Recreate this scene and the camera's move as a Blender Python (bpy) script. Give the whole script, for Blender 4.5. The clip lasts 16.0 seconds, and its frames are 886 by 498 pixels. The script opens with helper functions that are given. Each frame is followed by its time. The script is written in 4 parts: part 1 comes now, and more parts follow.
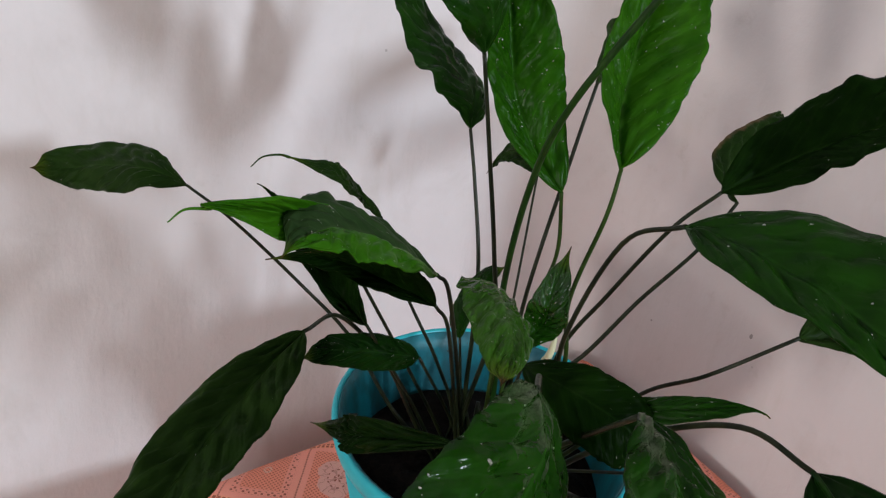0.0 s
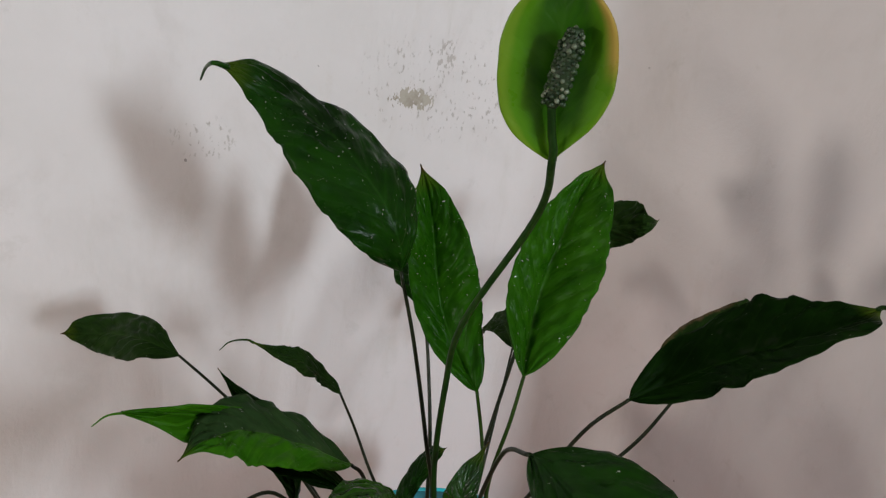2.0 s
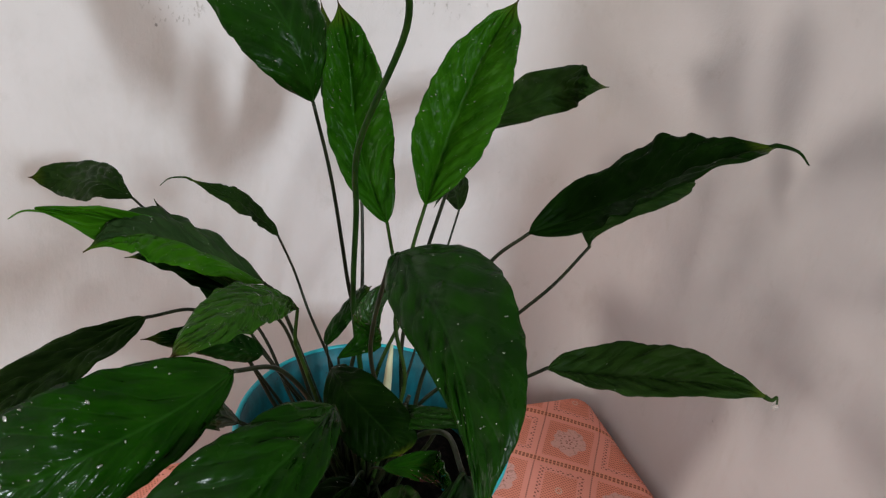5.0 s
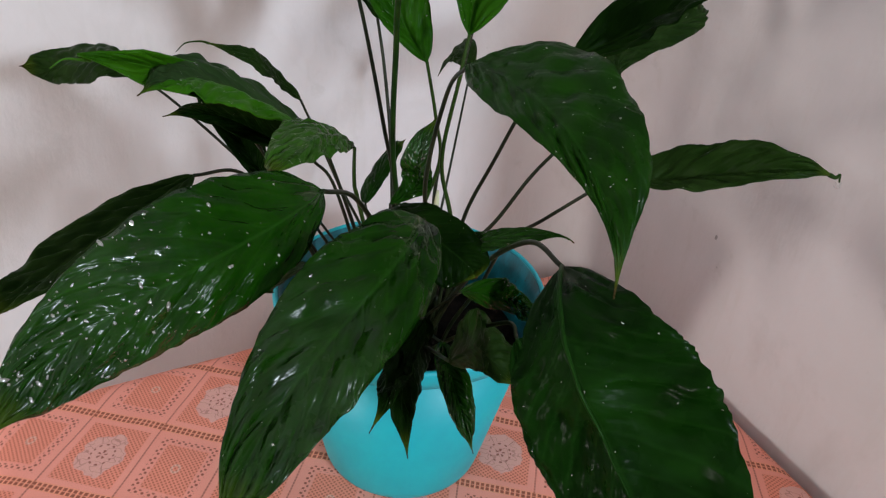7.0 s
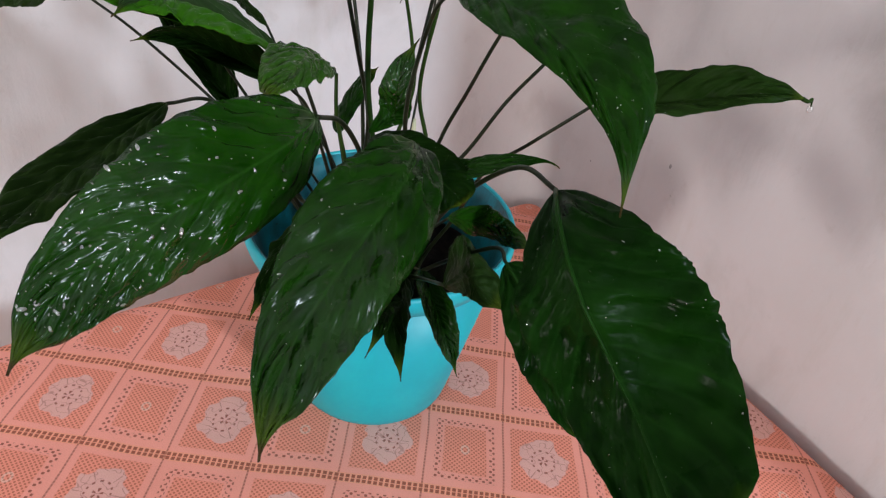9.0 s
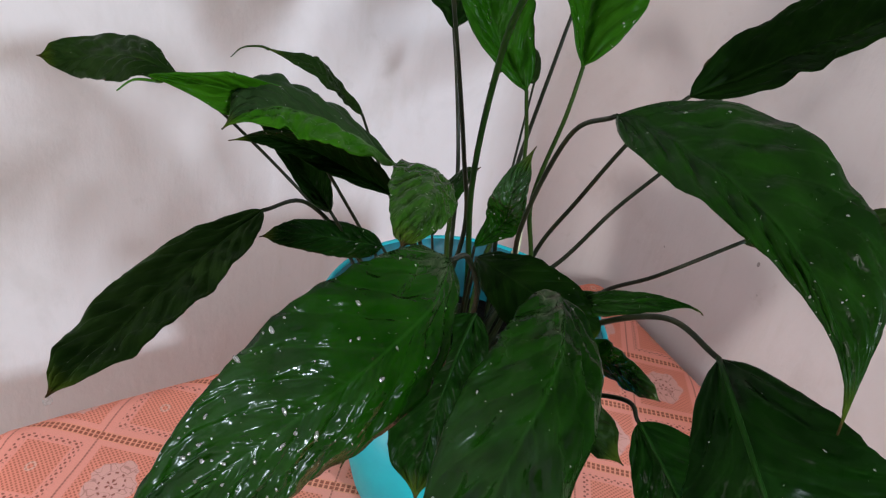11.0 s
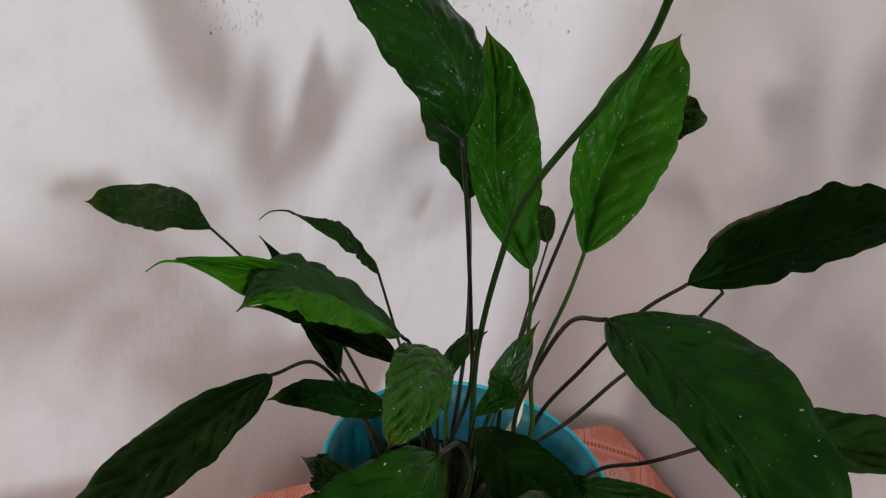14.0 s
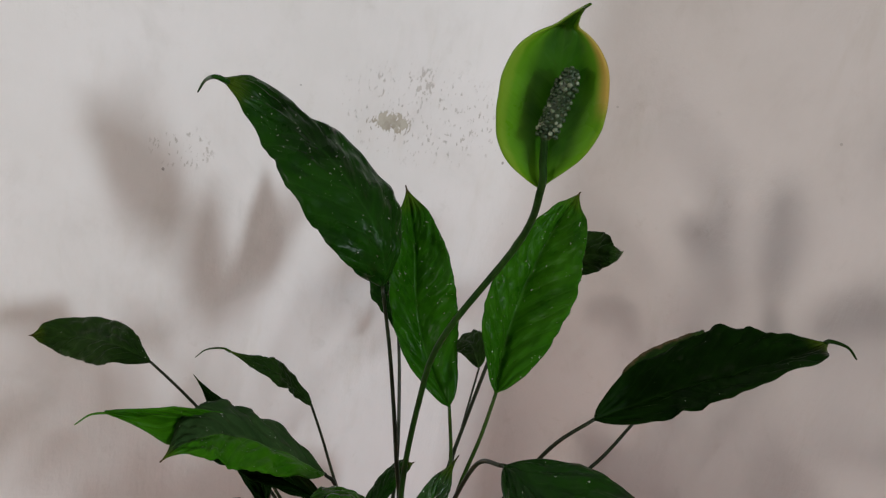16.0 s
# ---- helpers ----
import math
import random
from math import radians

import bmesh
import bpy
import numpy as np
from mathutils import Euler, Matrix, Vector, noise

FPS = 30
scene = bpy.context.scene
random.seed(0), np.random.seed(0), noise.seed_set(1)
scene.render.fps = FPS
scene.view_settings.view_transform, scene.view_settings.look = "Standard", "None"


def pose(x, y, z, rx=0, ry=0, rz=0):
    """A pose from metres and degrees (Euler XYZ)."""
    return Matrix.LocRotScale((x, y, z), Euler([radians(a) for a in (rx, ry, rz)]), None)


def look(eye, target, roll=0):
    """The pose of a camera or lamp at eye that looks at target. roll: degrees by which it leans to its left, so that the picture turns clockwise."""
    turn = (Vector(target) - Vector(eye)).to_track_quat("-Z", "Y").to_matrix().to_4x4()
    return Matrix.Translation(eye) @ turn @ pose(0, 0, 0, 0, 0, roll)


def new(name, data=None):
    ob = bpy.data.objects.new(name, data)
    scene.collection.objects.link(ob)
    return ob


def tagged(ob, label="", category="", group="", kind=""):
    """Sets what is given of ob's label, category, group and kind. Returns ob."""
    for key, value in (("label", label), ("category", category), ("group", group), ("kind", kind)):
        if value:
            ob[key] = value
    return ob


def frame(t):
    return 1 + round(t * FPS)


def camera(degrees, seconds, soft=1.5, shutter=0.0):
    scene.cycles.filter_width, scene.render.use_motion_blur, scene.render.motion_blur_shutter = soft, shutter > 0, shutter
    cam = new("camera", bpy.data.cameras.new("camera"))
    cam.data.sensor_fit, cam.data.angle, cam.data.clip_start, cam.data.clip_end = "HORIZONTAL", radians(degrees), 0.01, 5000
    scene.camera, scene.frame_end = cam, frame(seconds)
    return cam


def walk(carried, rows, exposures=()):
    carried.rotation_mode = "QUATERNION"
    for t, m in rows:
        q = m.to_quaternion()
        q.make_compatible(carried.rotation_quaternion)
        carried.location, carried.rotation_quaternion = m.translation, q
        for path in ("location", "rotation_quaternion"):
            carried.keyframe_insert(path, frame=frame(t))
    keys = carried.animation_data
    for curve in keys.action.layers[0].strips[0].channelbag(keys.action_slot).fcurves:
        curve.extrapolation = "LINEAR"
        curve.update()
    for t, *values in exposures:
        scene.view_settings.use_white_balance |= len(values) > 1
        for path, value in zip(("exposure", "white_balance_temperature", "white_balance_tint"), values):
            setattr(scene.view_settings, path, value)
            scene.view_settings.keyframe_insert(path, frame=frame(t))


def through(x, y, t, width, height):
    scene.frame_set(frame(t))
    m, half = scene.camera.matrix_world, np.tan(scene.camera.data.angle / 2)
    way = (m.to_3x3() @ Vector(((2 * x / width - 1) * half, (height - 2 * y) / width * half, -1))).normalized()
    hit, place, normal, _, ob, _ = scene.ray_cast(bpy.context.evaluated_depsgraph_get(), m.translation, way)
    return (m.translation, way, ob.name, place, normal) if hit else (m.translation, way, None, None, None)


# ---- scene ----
cam = camera(63.9, 16.0, soft=1.25)
PATH = [
    (0, (-0.0171, 0.2708, 1.2160), (0.9168, 1.8448, 0.4096), 9.23),
    (0.5, (0.0002, 0.2682, 1.2402), (0.8886, 1.8855, 0.4689), 9.10),
    (1, (0.0215, 0.2530, 1.2570), (0.8468, 1.9372, 0.5624), 7.94),
    (1.5, (0.0419, 0.2297, 1.2734), (0.7794, 1.9836, 0.6572), 7.23),
    (2, (0.0583, 0.2144, 1.2943), (0.7148, 2.0124, 0.7144), 7.76),
    (2.5, (0.0576, 0.2011, 1.3116), (0.6773, 2.0348, 0.8078), 8.01),
    (3, (0.0882, 0.1925, 1.3107), (0.5994, 2.0267, 0.6990), 8.93),
    (3.5, (0.1136, 0.1741, 1.2968), (0.5984, 1.9924, 0.6195), 9.39),
    (4, (0.1417, 0.1694, 1.2818), (0.6184, 1.9723, 0.5591), 7.90),
    (4.2, (0.1471, 0.1647, 1.2768), (0.6326, 1.9632, 0.5493), 8.18),
    (6.3, (0.0788, 0.1545, 1.2198), (0.7337, 1.8250, 0.3364), 6.85),
    (6.5, (0.0770, 0.1537, 1.2123), (0.7260, 1.8198, 0.3162), 5.88),
    (7, (0.0666, 0.1502, 1.2029), (0.7530, 1.7783, 0.2658), 5.71),
    (7.5, (0.0533, 0.1487, 1.1933), (0.7922, 1.7269, 0.2118), 6.63),
    (8, (0.0470, 0.1432, 1.1874), (0.8324, 1.6925, 0.1960), 5.89),
    (8.2, (0.0453, 0.1419, 1.1870), (0.8478, 1.6668, 0.1718), 5.93),
    (10.3, (0.0290, 0.2077, 1.2176), (0.8619, 1.6738, 0.1421), 10.42),
    (10.5, (0.0255, 0.2158, 1.2130), (0.8500, 1.7074, 0.1665), 10.36),
    (11, (0.0212, 0.2307, 1.2094), (0.8010, 1.7828, 0.2181), 10.16),
    (11.5, (0.0217, 0.2432, 1.2117), (0.7659, 1.8382, 0.2618), 10.55),
    (12, (0.0201, 0.2536, 1.2148), (0.6974, 1.8745, 0.2588), 11.23),
    (12.5, (0.0168, 0.2543, 1.2196), (0.6377, 1.8972, 0.2629), 11.74),
    (13, (0.0128, 0.2515, 1.2260), (0.6426, 1.9236, 0.3274), 12.70),
    (13.5, (0.0221, 0.2415, 1.2374), (0.6735, 1.9353, 0.3965), 11.62),
    (14, (0.0284, 0.2292, 1.2515), (0.7284, 1.9455, 0.5002), 11.33),
    (14.5, (0.0321, 0.2231, 1.2674), (0.7528, 1.9536, 0.5704), 12.03),
    (15, (0.0324, 0.2188, 1.2753), (0.7628, 1.9653, 0.6299), 11.95),
    (15.5, (0.0329, 0.2108, 1.2842), (0.7746, 1.9780, 0.7126), 11.89),
    (16, (0.0389, 0.2030, 1.2935), (0.8085, 1.9820, 0.8006), 11.47),
]
EXPOSURE = [(0, 0.00, 6450, 13), (1.5, -0.21, 6600, 11), (2.5, -0.33, 6700, 8), (4.0, -0.22, 6720, 8), (6.5, -0.06, 6450, 12), (7.5, -0.06, 6420, 13), (8.0, 0.00, 6420, 14),
            (10.5, 0.15, 6250, 12), (12.5, -0.05, 6430, 13), (14.5, -0.16, 6550, 10), (16, -0.26, 6700, 8)]
walk(cam, [(t, look(eye, target, roll)) for t, eye, target, roll in PATH], EXPOSURE)


# ---- world and light ----
world = bpy.data.worlds.new("world")
scene.world = world
world.use_nodes = True
sky = world.node_tree.nodes.new("ShaderNodeTexSky")
sky.sky_type, sky.sun_disc = "NISHITA", False
sky.sun_elevation, sky.sun_rotation = radians(35), radians(200)
world.node_tree.links.new(sky.outputs[0], world.node_tree.nodes["Background"].inputs[0])
world.node_tree.nodes["Background"].inputs[1].default_value = 0.1


def window_light(name, place, target, width, height, watts, colour):
    lamp = bpy.data.lights.new(name, "AREA")
    lamp.shape, lamp.size, lamp.size_y = "RECTANGLE", width, height
    lamp.energy, lamp.color = watts, colour
    ob = new(name, lamp)
    ob.matrix_world = look(place, target)
    return ob


# daylight through the two openings: a window in the south wall and a low one in the west wall
window_light("south_window_light", (0.88, -1.66, 1.78), (0.2, 0.6, 1.1), 0.15, 0.38, 37, (0.795, 0.910, 1.0))
window_light("west_window_light", (-1.80, -0.32, 1.08), (0.3, 0.6, 1.08), 0.20, 0.30, 16.5, (1.0, 0.93, 0.88))


# ---- materials ----
def material(name, colour, rough=0.5, build=None, **more):
    m = bpy.data.materials.new(name)
    m.use_nodes = True
    p = m.node_tree.nodes["Principled BSDF"]
    p.inputs["Base Color"].default_value = (*colour, 1)
    p.inputs["Roughness"].default_value = rough
    for key, value in more.items():
        p.inputs[key.replace("_", " ")].default_value = value
    if build:
        build(m.node_tree, p)
    return m


def add(tree, kind, **props):
    n = tree.nodes.new(kind)
    for key, value in props.items():
        if key == "operation":
            n.operation = value
        elif key == "data_type":
            n.data_type = value
    return n


def put(tree, socket, value):
    if isinstance(value, bpy.types.NodeSocket):
        tree.links.new(value, socket)
    elif isinstance(value, tuple):
        socket.default_value = (*value, 1) if len(socket.default_value) == 4 and len(value) == 3 else value
    else:
        socket.default_value = value


def calc(tree, op, a, b=0.0, c=0.0):
    n = add(tree, "ShaderNodeMath", operation=op)
    for socket, value in zip(n.inputs, (a, b, c)):
        put(tree, socket, value)
    return n.outputs[0]


def mix(tree, factor, a, b):
    n = add(tree, "ShaderNodeMix", data_type="RGBA")
    put(tree, n.inputs[0], factor)
    put(tree, n.inputs[6], a)
    put(tree, n.inputs[7], b)
    return n.outputs[2]


def grain(tree, where, scale, detail=4.0, rough=0.55, warp=0.0):
    n = tree.nodes.new("ShaderNodeTexNoise")
    if where is not None:
        tree.links.new(where, n.inputs["Vector"])
    n.inputs["Scale"].default_value, n.inputs["Detail"].default_value = scale, detail
    n.inputs["Roughness"].default_value, n.inputs["Distortion"].default_value = rough, warp
    return n.outputs[0]


def step(tree, x, low, high):
    """0 below low, 1 above high, smooth between."""
    n = tree.nodes.new("ShaderNodeMapRange")
    n.interpolation_type = "SMOOTHSTEP"
    put(tree, n.inputs[0], x)
    n.inputs[1].default_value, n.inputs[2].default_value = low, high
    return n.outputs[0]


def band(tree, x, low, high, soft):
    return calc(tree, "MULTIPLY", step(tree, x, low - soft, low + soft), calc(tree, "SUBTRACT", 1.0, step(tree, x, high - soft, high + soft)))


def bumps(tree, p, height, strength, distance):
    n = tree.nodes.new("ShaderNodeBump")
    n.inputs["Strength"].default_value, n.inputs["Distance"].default_value = strength, distance
    put(tree, n.inputs["Height"], height)
    tree.links.new(n.outputs[0], p.inputs["Normal"])


def position(tree):
    return tree.nodes.new("ShaderNodeNewGeometry").outputs["Position"]


def xyz(tree, vector):
    n = tree.nodes.new("ShaderNodeSeparateXYZ")
    tree.links.new(vector, n.inputs[0])
    return n.outputs


def stretched(tree, vector, scale):
    n = add(tree, "ShaderNodeVectorMath", operation="MULTIPLY")
    tree.links.new(vector, n.inputs[0])
    n.inputs[1].default_value = scale
    return n.outputs[0]


def plaster(tree, p):
    """Old white paint on plaster: blotches, trowel relief, a flaked patch and its scratches."""
    w = position(tree)
    x, y, z = xyz(tree, w)
    blotch = grain(tree, w, 5, 5, 0.6)
    fine = grain(tree, w, 70, 6, 0.65)
    smear = grain(tree, stretched(tree, w, (14, 14, 3.5)), 2.2, 5, 0.6)
    col = mix(tree, step(tree, blotch, 0.35, 0.7), (0.73, 0.695, 0.70), (0.68, 0.645, 0.64))
    col = mix(tree, calc(tree, "MULTIPLY", step(tree, smear, 0.55, 0.75), 0.35), col, (0.60, 0.56, 0.52))
    smudge = grain(tree, stretched(tree, w, (1, 1, 0.7)), 11, 6, 0.62, 0.4)
    col = mix(tree, calc(tree, "MULTIPLY", step(tree, smudge, 0.52, 0.74), 0.38), col, (0.53, 0.49, 0.47))
    col = mix(tree, calc(tree, "MULTIPLY", step(tree, grain(tree, w, 26, 5, 0.7), 0.60, 0.72), 0.22), col, (0.50, 0.46, 0.43))
    speck = tree.nodes.new("ShaderNodeTexVoronoi")
    speck.inputs["Scale"].default_value = 16
    tree.links.new(w, speck.inputs["Vector"])
    dots = calc(tree, "MULTIPLY", calc(tree, "LESS_THAN", speck.outputs["Distance"], 0.022), step(tree, blotch, 0.45, 0.6))
    col = mix(tree, calc(tree, "MULTIPLY", dots, 0.6), col, (0.16, 0.14, 0.13))

    def patch(cx, cz, rx, rz, rag, scale):
        dx = calc(tree, "DIVIDE", calc(tree, "SUBTRACT", x, cx), rx)
        dz = calc(tree, "DIVIDE", calc(tree, "SUBTRACT", z, cz), rz)
        d = calc(tree, "ADD", calc(tree, "MULTIPLY", dx, dx), calc(tree, "MULTIPLY", dz, dz))
        r = grain(tree, stretched(tree, w, (1.6, 1.6, 0.8)), scale, 3, 0.6)
        return calc(tree, "ADD", d, calc(tree, "MULTIPLY", calc(tree, "SUBTRACT", r, 0.5), rag))

    north = calc(tree, "GREATER_THAN", y, 0.86)
    flake = calc(tree, "LESS_THAN", patch(0.254, 1.228, 0.019, 0.010, 5.2, 150), 1.0)
    far = calc(tree, "SUBTRACT", 1.0, step(tree, patch(0.290, 1.240, 0.10, 0.055, 0.8, 30), 0.35, 1.15))
    thin = grain(tree, stretched(tree, w, (1.9, 1.9, 1.0)), 150, 4, 0.6)
    scratch = calc(tree, "MULTIPLY", far, step(tree, thin, 0.595, 0.66))
    left = calc(tree, "SUBTRACT", 1.0, step(tree, patch(0.062, 1.178, 0.03, 0.022, 0.8, 30), 0.35, 1.1))
    scratch = calc(tree, "MAXIMUM", scratch, calc(tree, "MULTIPLY", left, step(tree, thin, 0.59, 0.63)))
    spots = calc(tree, "SUBTRACT", 1.0, step(tree, patch(0.284, 1.268, 0.012, 0.022, 0.8, 30), 0.35, 1.1))
    scratch = calc(tree, "MAXIMUM", scratch, calc(tree, "MULTIPLY", spots, step(tree, thin, 0.53, 0.57)))
    scratch = calc(tree, "MULTIPLY", scratch, north)
    flake = calc(tree, "MULTIPLY", flake, north)
    col = mix(tree, calc(tree, "MULTIPLY", scratch, 0.62), col, (0.38, 0.34, 0.31))
    col = mix(tree, flake, col, mix(tree, step(tree, fine, 0.4, 0.65), (0.44, 0.40, 0.34), (0.33, 0.29, 0.24)))
    east = calc(tree, "SUBTRACT", 1.0, north)
    for side, axis, at, high, size in ((north, x, 0.047, 1.156, 0.0015), (north, x, 0.385, 1.205, 0.0017), (east, y, 0.657, 0.894, 0.0026), (east, y, 0.910, 1.276, 0.0016)):
        da, dz = calc(tree, "SUBTRACT", axis, at), calc(tree, "SUBTRACT", z, high)
        d = calc(tree, "SQRT", calc(tree, "ADD", calc(tree, "MULTIPLY", da, da), calc(tree, "MULTIPLY", calc(tree, "MULTIPLY", dz, dz), 0.6)))
        d = calc(tree, "ADD", d, calc(tree, "MULTIPLY", calc(tree, "SUBTRACT", thin, 0.5), size))
        chip = calc(tree, "MULTIPLY", calc(tree, "LESS_THAN", d, size * 0.75), side)
        col = mix(tree, calc(tree, "MULTIPLY", chip, 0.6), col, (0.10, 0.085, 0.075))
    tree.links.new(col, p.inputs["Base Color"])
    h = calc(tree, "ADD", calc(tree, "MULTIPLY", fine, 0.35), calc(tree, "MULTIPLY", smear, 0.7))
    h = calc(tree, "SUBTRACT", h, calc(tree, "ADD", calc(tree, "MULTIPLY", flake, 0.9), calc(tree, "MULTIPLY", scratch, 0.5)))
    bumps(tree, p, h, 0.45, 0.004)


def lace(tree, p):
    """Machine lace over an orange cloth: hems of ladder holes, seams, and cells with a flower or a dotted square in turn."""
    uv = tree.nodes.new("ShaderNodeUVMap").outputs[0]
    a, b, _ = xyz(tree, uv)
    cu = calc(tree, "DIVIDE", calc(tree, "ADD", a, 0.361), 0.0655)
    cv = calc(tree, "DIVIDE", calc(tree, "SUBTRACT", b, 0.5172), 0.0868)
    fu, fv = calc(tree, "FRACT", cu), calc(tree, "FRACT", cv)
    odd = calc(tree, "FLOORED_MODULO", calc(tree, "ADD", calc(tree, "FLOOR", cu), calc(tree, "FLOOR", cv)), 2.0)
    square = calc(tree, "GREATER_THAN", odd, 0.5)
    flower = calc(tree, "SUBTRACT", 1.0, square)
    du = calc(tree, "MULTIPLY", calc(tree, "MINIMUM", fu, calc(tree, "SUBTRACT", 1.0, fu)), 0.0655)
    dv = calc(tree, "MULTIPLY", calc(tree, "MINIMUM", fv, calc(tree, "SUBTRACT", 1.0, fv)), 0.0868)
    dv = calc(tree, "SUBTRACT", dv, 0.004)
    m = calc(tree, "MINIMUM", du, dv)

    def wave(x, period):
        return calc(tree, "SINE", calc(tree, "MULTIPLY", x, 2 * math.pi / period))

    # hem: two rows of square holes
    hem = calc(tree, "SUBTRACT", 1.0, step(tree, dv, 0.0004, 0.0010))
    hole = calc(tree, "MULTIPLY", band(tree, dv, -0.0036, -0.0005, 0.0003), step(tree, wave(a, 0.0044), -0.62, -0.25))
    # seam: one dark stitched line
    seam = calc(tree, "SUBTRACT", 1.0, step(tree, du, 0.0004, 0.0010))
    seam = calc(tree, "MULTIPLY", seam, calc(tree, "ADD", 0.55, calc(tree, "MULTIPLY", step(tree, wave(b, 0.0032), -0.3, 0.3), 0.45)))
    hole = calc(tree, "MAXIMUM", hole, calc(tree, "MULTIPLY", seam, 0.8))
    # dotted ring of the square cells
    dots = step(tree, calc(tree, "MULTIPLY", wave(a, 0.0056), wave(b, 0.0056)), 0.16, 0.36)
    gaps = step(tree, calc(tree, "MULTIPLY", wave(a, 0.0118), wave(b, 0.0118)), -0.75, -0.45)
    ring = calc(tree, "MULTIPLY", band(tree, m, 0.0075, 0.0125, 0.0006), square)
    hole = calc(tree, "MAXIMUM", hole, calc(tree, "MULTIPLY", ring, calc(tree, "MULTIPLY", dots, gaps)))
    # open net inside the square, and round the flower
    x = calc(tree, "MULTIPLY", calc(tree, "SUBTRACT", fu, 0.5), 0.0655)
    y = calc(tree, "MULTIPLY", calc(tree, "SUBTRACT", fv, 0.5), 0.0868)
    r = calc(tree, "SQRT", calc(tree, "ADD", calc(tree, "MULTIPLY", x, x), calc(tree, "MULTIPLY", calc(tree, "MULTIPLY", y, y), 0.62)))
    turn = calc(tree, "ARCTAN2", y, x)
    petal = calc(tree, "SUBTRACT", calc(tree, "ADD", 0.0190, calc(tree, "ADD", calc(tree, "MULTIPLY", calc(tree, "COSINE", calc(tree, "MULTIPLY", turn, 5.0)), 0.0014), calc(tree, "MULTIPLY", calc(tree, "SUBTRACT", grain(tree, uv, 95, 1, 0.5), 0.5), 0.011))), r)
    bloom = calc(tree, "MULTIPLY", step(tree, petal, -0.0005, 0.0008), flower)
    net = calc(tree, "MAXIMUM", calc(tree, "MULTIPLY", square, step(tree, m, 0.0140, 0.0150)), calc(tree, "MULTIPLY", calc(tree, "SUBTRACT", flower, bloom), step(tree, m, 0.0058, 0.0068)))
    mesh = step(tree, calc(tree, "MULTIPLY", wave(a, 0.0040), wave(b, 0.0040)), 0.10, 0.45)
    veins = calc(tree, "MULTIPLY", band(tree, r, 0.0085, 0.0098, 0.0004), step(tree, calc(tree, "SINE", calc(tree, "MULTIPLY", turn, 12.0)), 0.0, 0.5))
    veins = calc(tree, "MAXIMUM", veins, calc(tree, "MULTIPLY", band(tree, r, 0.0015, 0.0040, 0.0004), step(tree, calc(tree, "SINE", calc(tree, "MULTIPLY", turn, 5.0)), 0.1, 0.5)))
    rays = calc(tree, "MULTIPLY", band(tree, r, 0.011, 0.018, 0.0006), step(tree, calc(tree, "COSINE", calc(tree, "MULTIPLY", turn, 6.0)), 0.985, 1.0))
    hole = calc(tree, "MAXIMUM", hole, calc(tree, "MULTIPLY", bloom, calc(tree, "MAXIMUM", veins, calc(tree, "MULTIPLY", rays, 0.6))))
    crack = calc(tree, "SUBTRACT", 1.0, step(tree, calc(tree, "ABSOLUTE", calc(tree, "SUBTRACT", grain(tree, uv, 95, 1, 0.5), 0.5)), 0.006, 0.020))
    hole = calc(tree, "MAXIMUM", hole, calc(tree, "MULTIPLY", calc(tree, "MULTIPLY", bloom, crack), 0.45))
    hole = calc(tree, "MAXIMUM", hole, calc(tree, "MULTIPLY", calc(tree, "MULTIPLY", net, mesh), 0.60))
    eye = calc(tree, "MULTIPLY", square, band(tree, r, 0.0022, 0.0040, 0.0005))
    thread = grain(tree, stretched(tree, uv, (1, 1, 1)), 900, 2, 0.6)
    broad = grain(tree, position(tree), 9, 4, 0.55)
    pale = mix(tree, broad, (0.94, 0.375, 0.295), (0.90, 0.325, 0.240))
    col = mix(tree, calc(tree, "MULTIPLY", net, calc(tree, "ADD", 0.40, calc(tree, "MULTIPLY", mesh, 0.35))), pale, (0.88, 0.245, 0.130))
    col = mix(tree, calc(tree, "MULTIPLY", bloom, 0.65), col, (0.74, 0.45, 0.40))
    col = mix(tree, calc(tree, "MULTIPLY", hem, 0.6), col, (0.94, 0.36, 0.20))
    col = mix(tree, calc(tree, "MULTIPLY", eye, 0.6), col, (0.85, 0.58, 0.46))
    col = mix(tree, calc(tree, "MULTIPLY", hole, 0.85), col, (0.27, 0.05, 0.025))
    col = mix(tree, calc(tree, "MULTIPLY", step(tree, thread, 0.45, 0.7), 0.14), col, (0.55, 0.22, 0.13))
    tree.links.new(col, p.inputs["Base Color"])
    h = calc(tree, "SUBTRACT", calc(tree, "ADD", calc(tree, "MULTIPLY", bloom, 0.4), calc(tree, "MULTIPLY", thread, 0.4)), calc(tree, "ADD", hole, calc(tree, "MULTIPLY", calc(tree, "MULTIPLY", net, mesh), 0.35)))
    bumps(tree, p, h, 0.5, 0.0008)


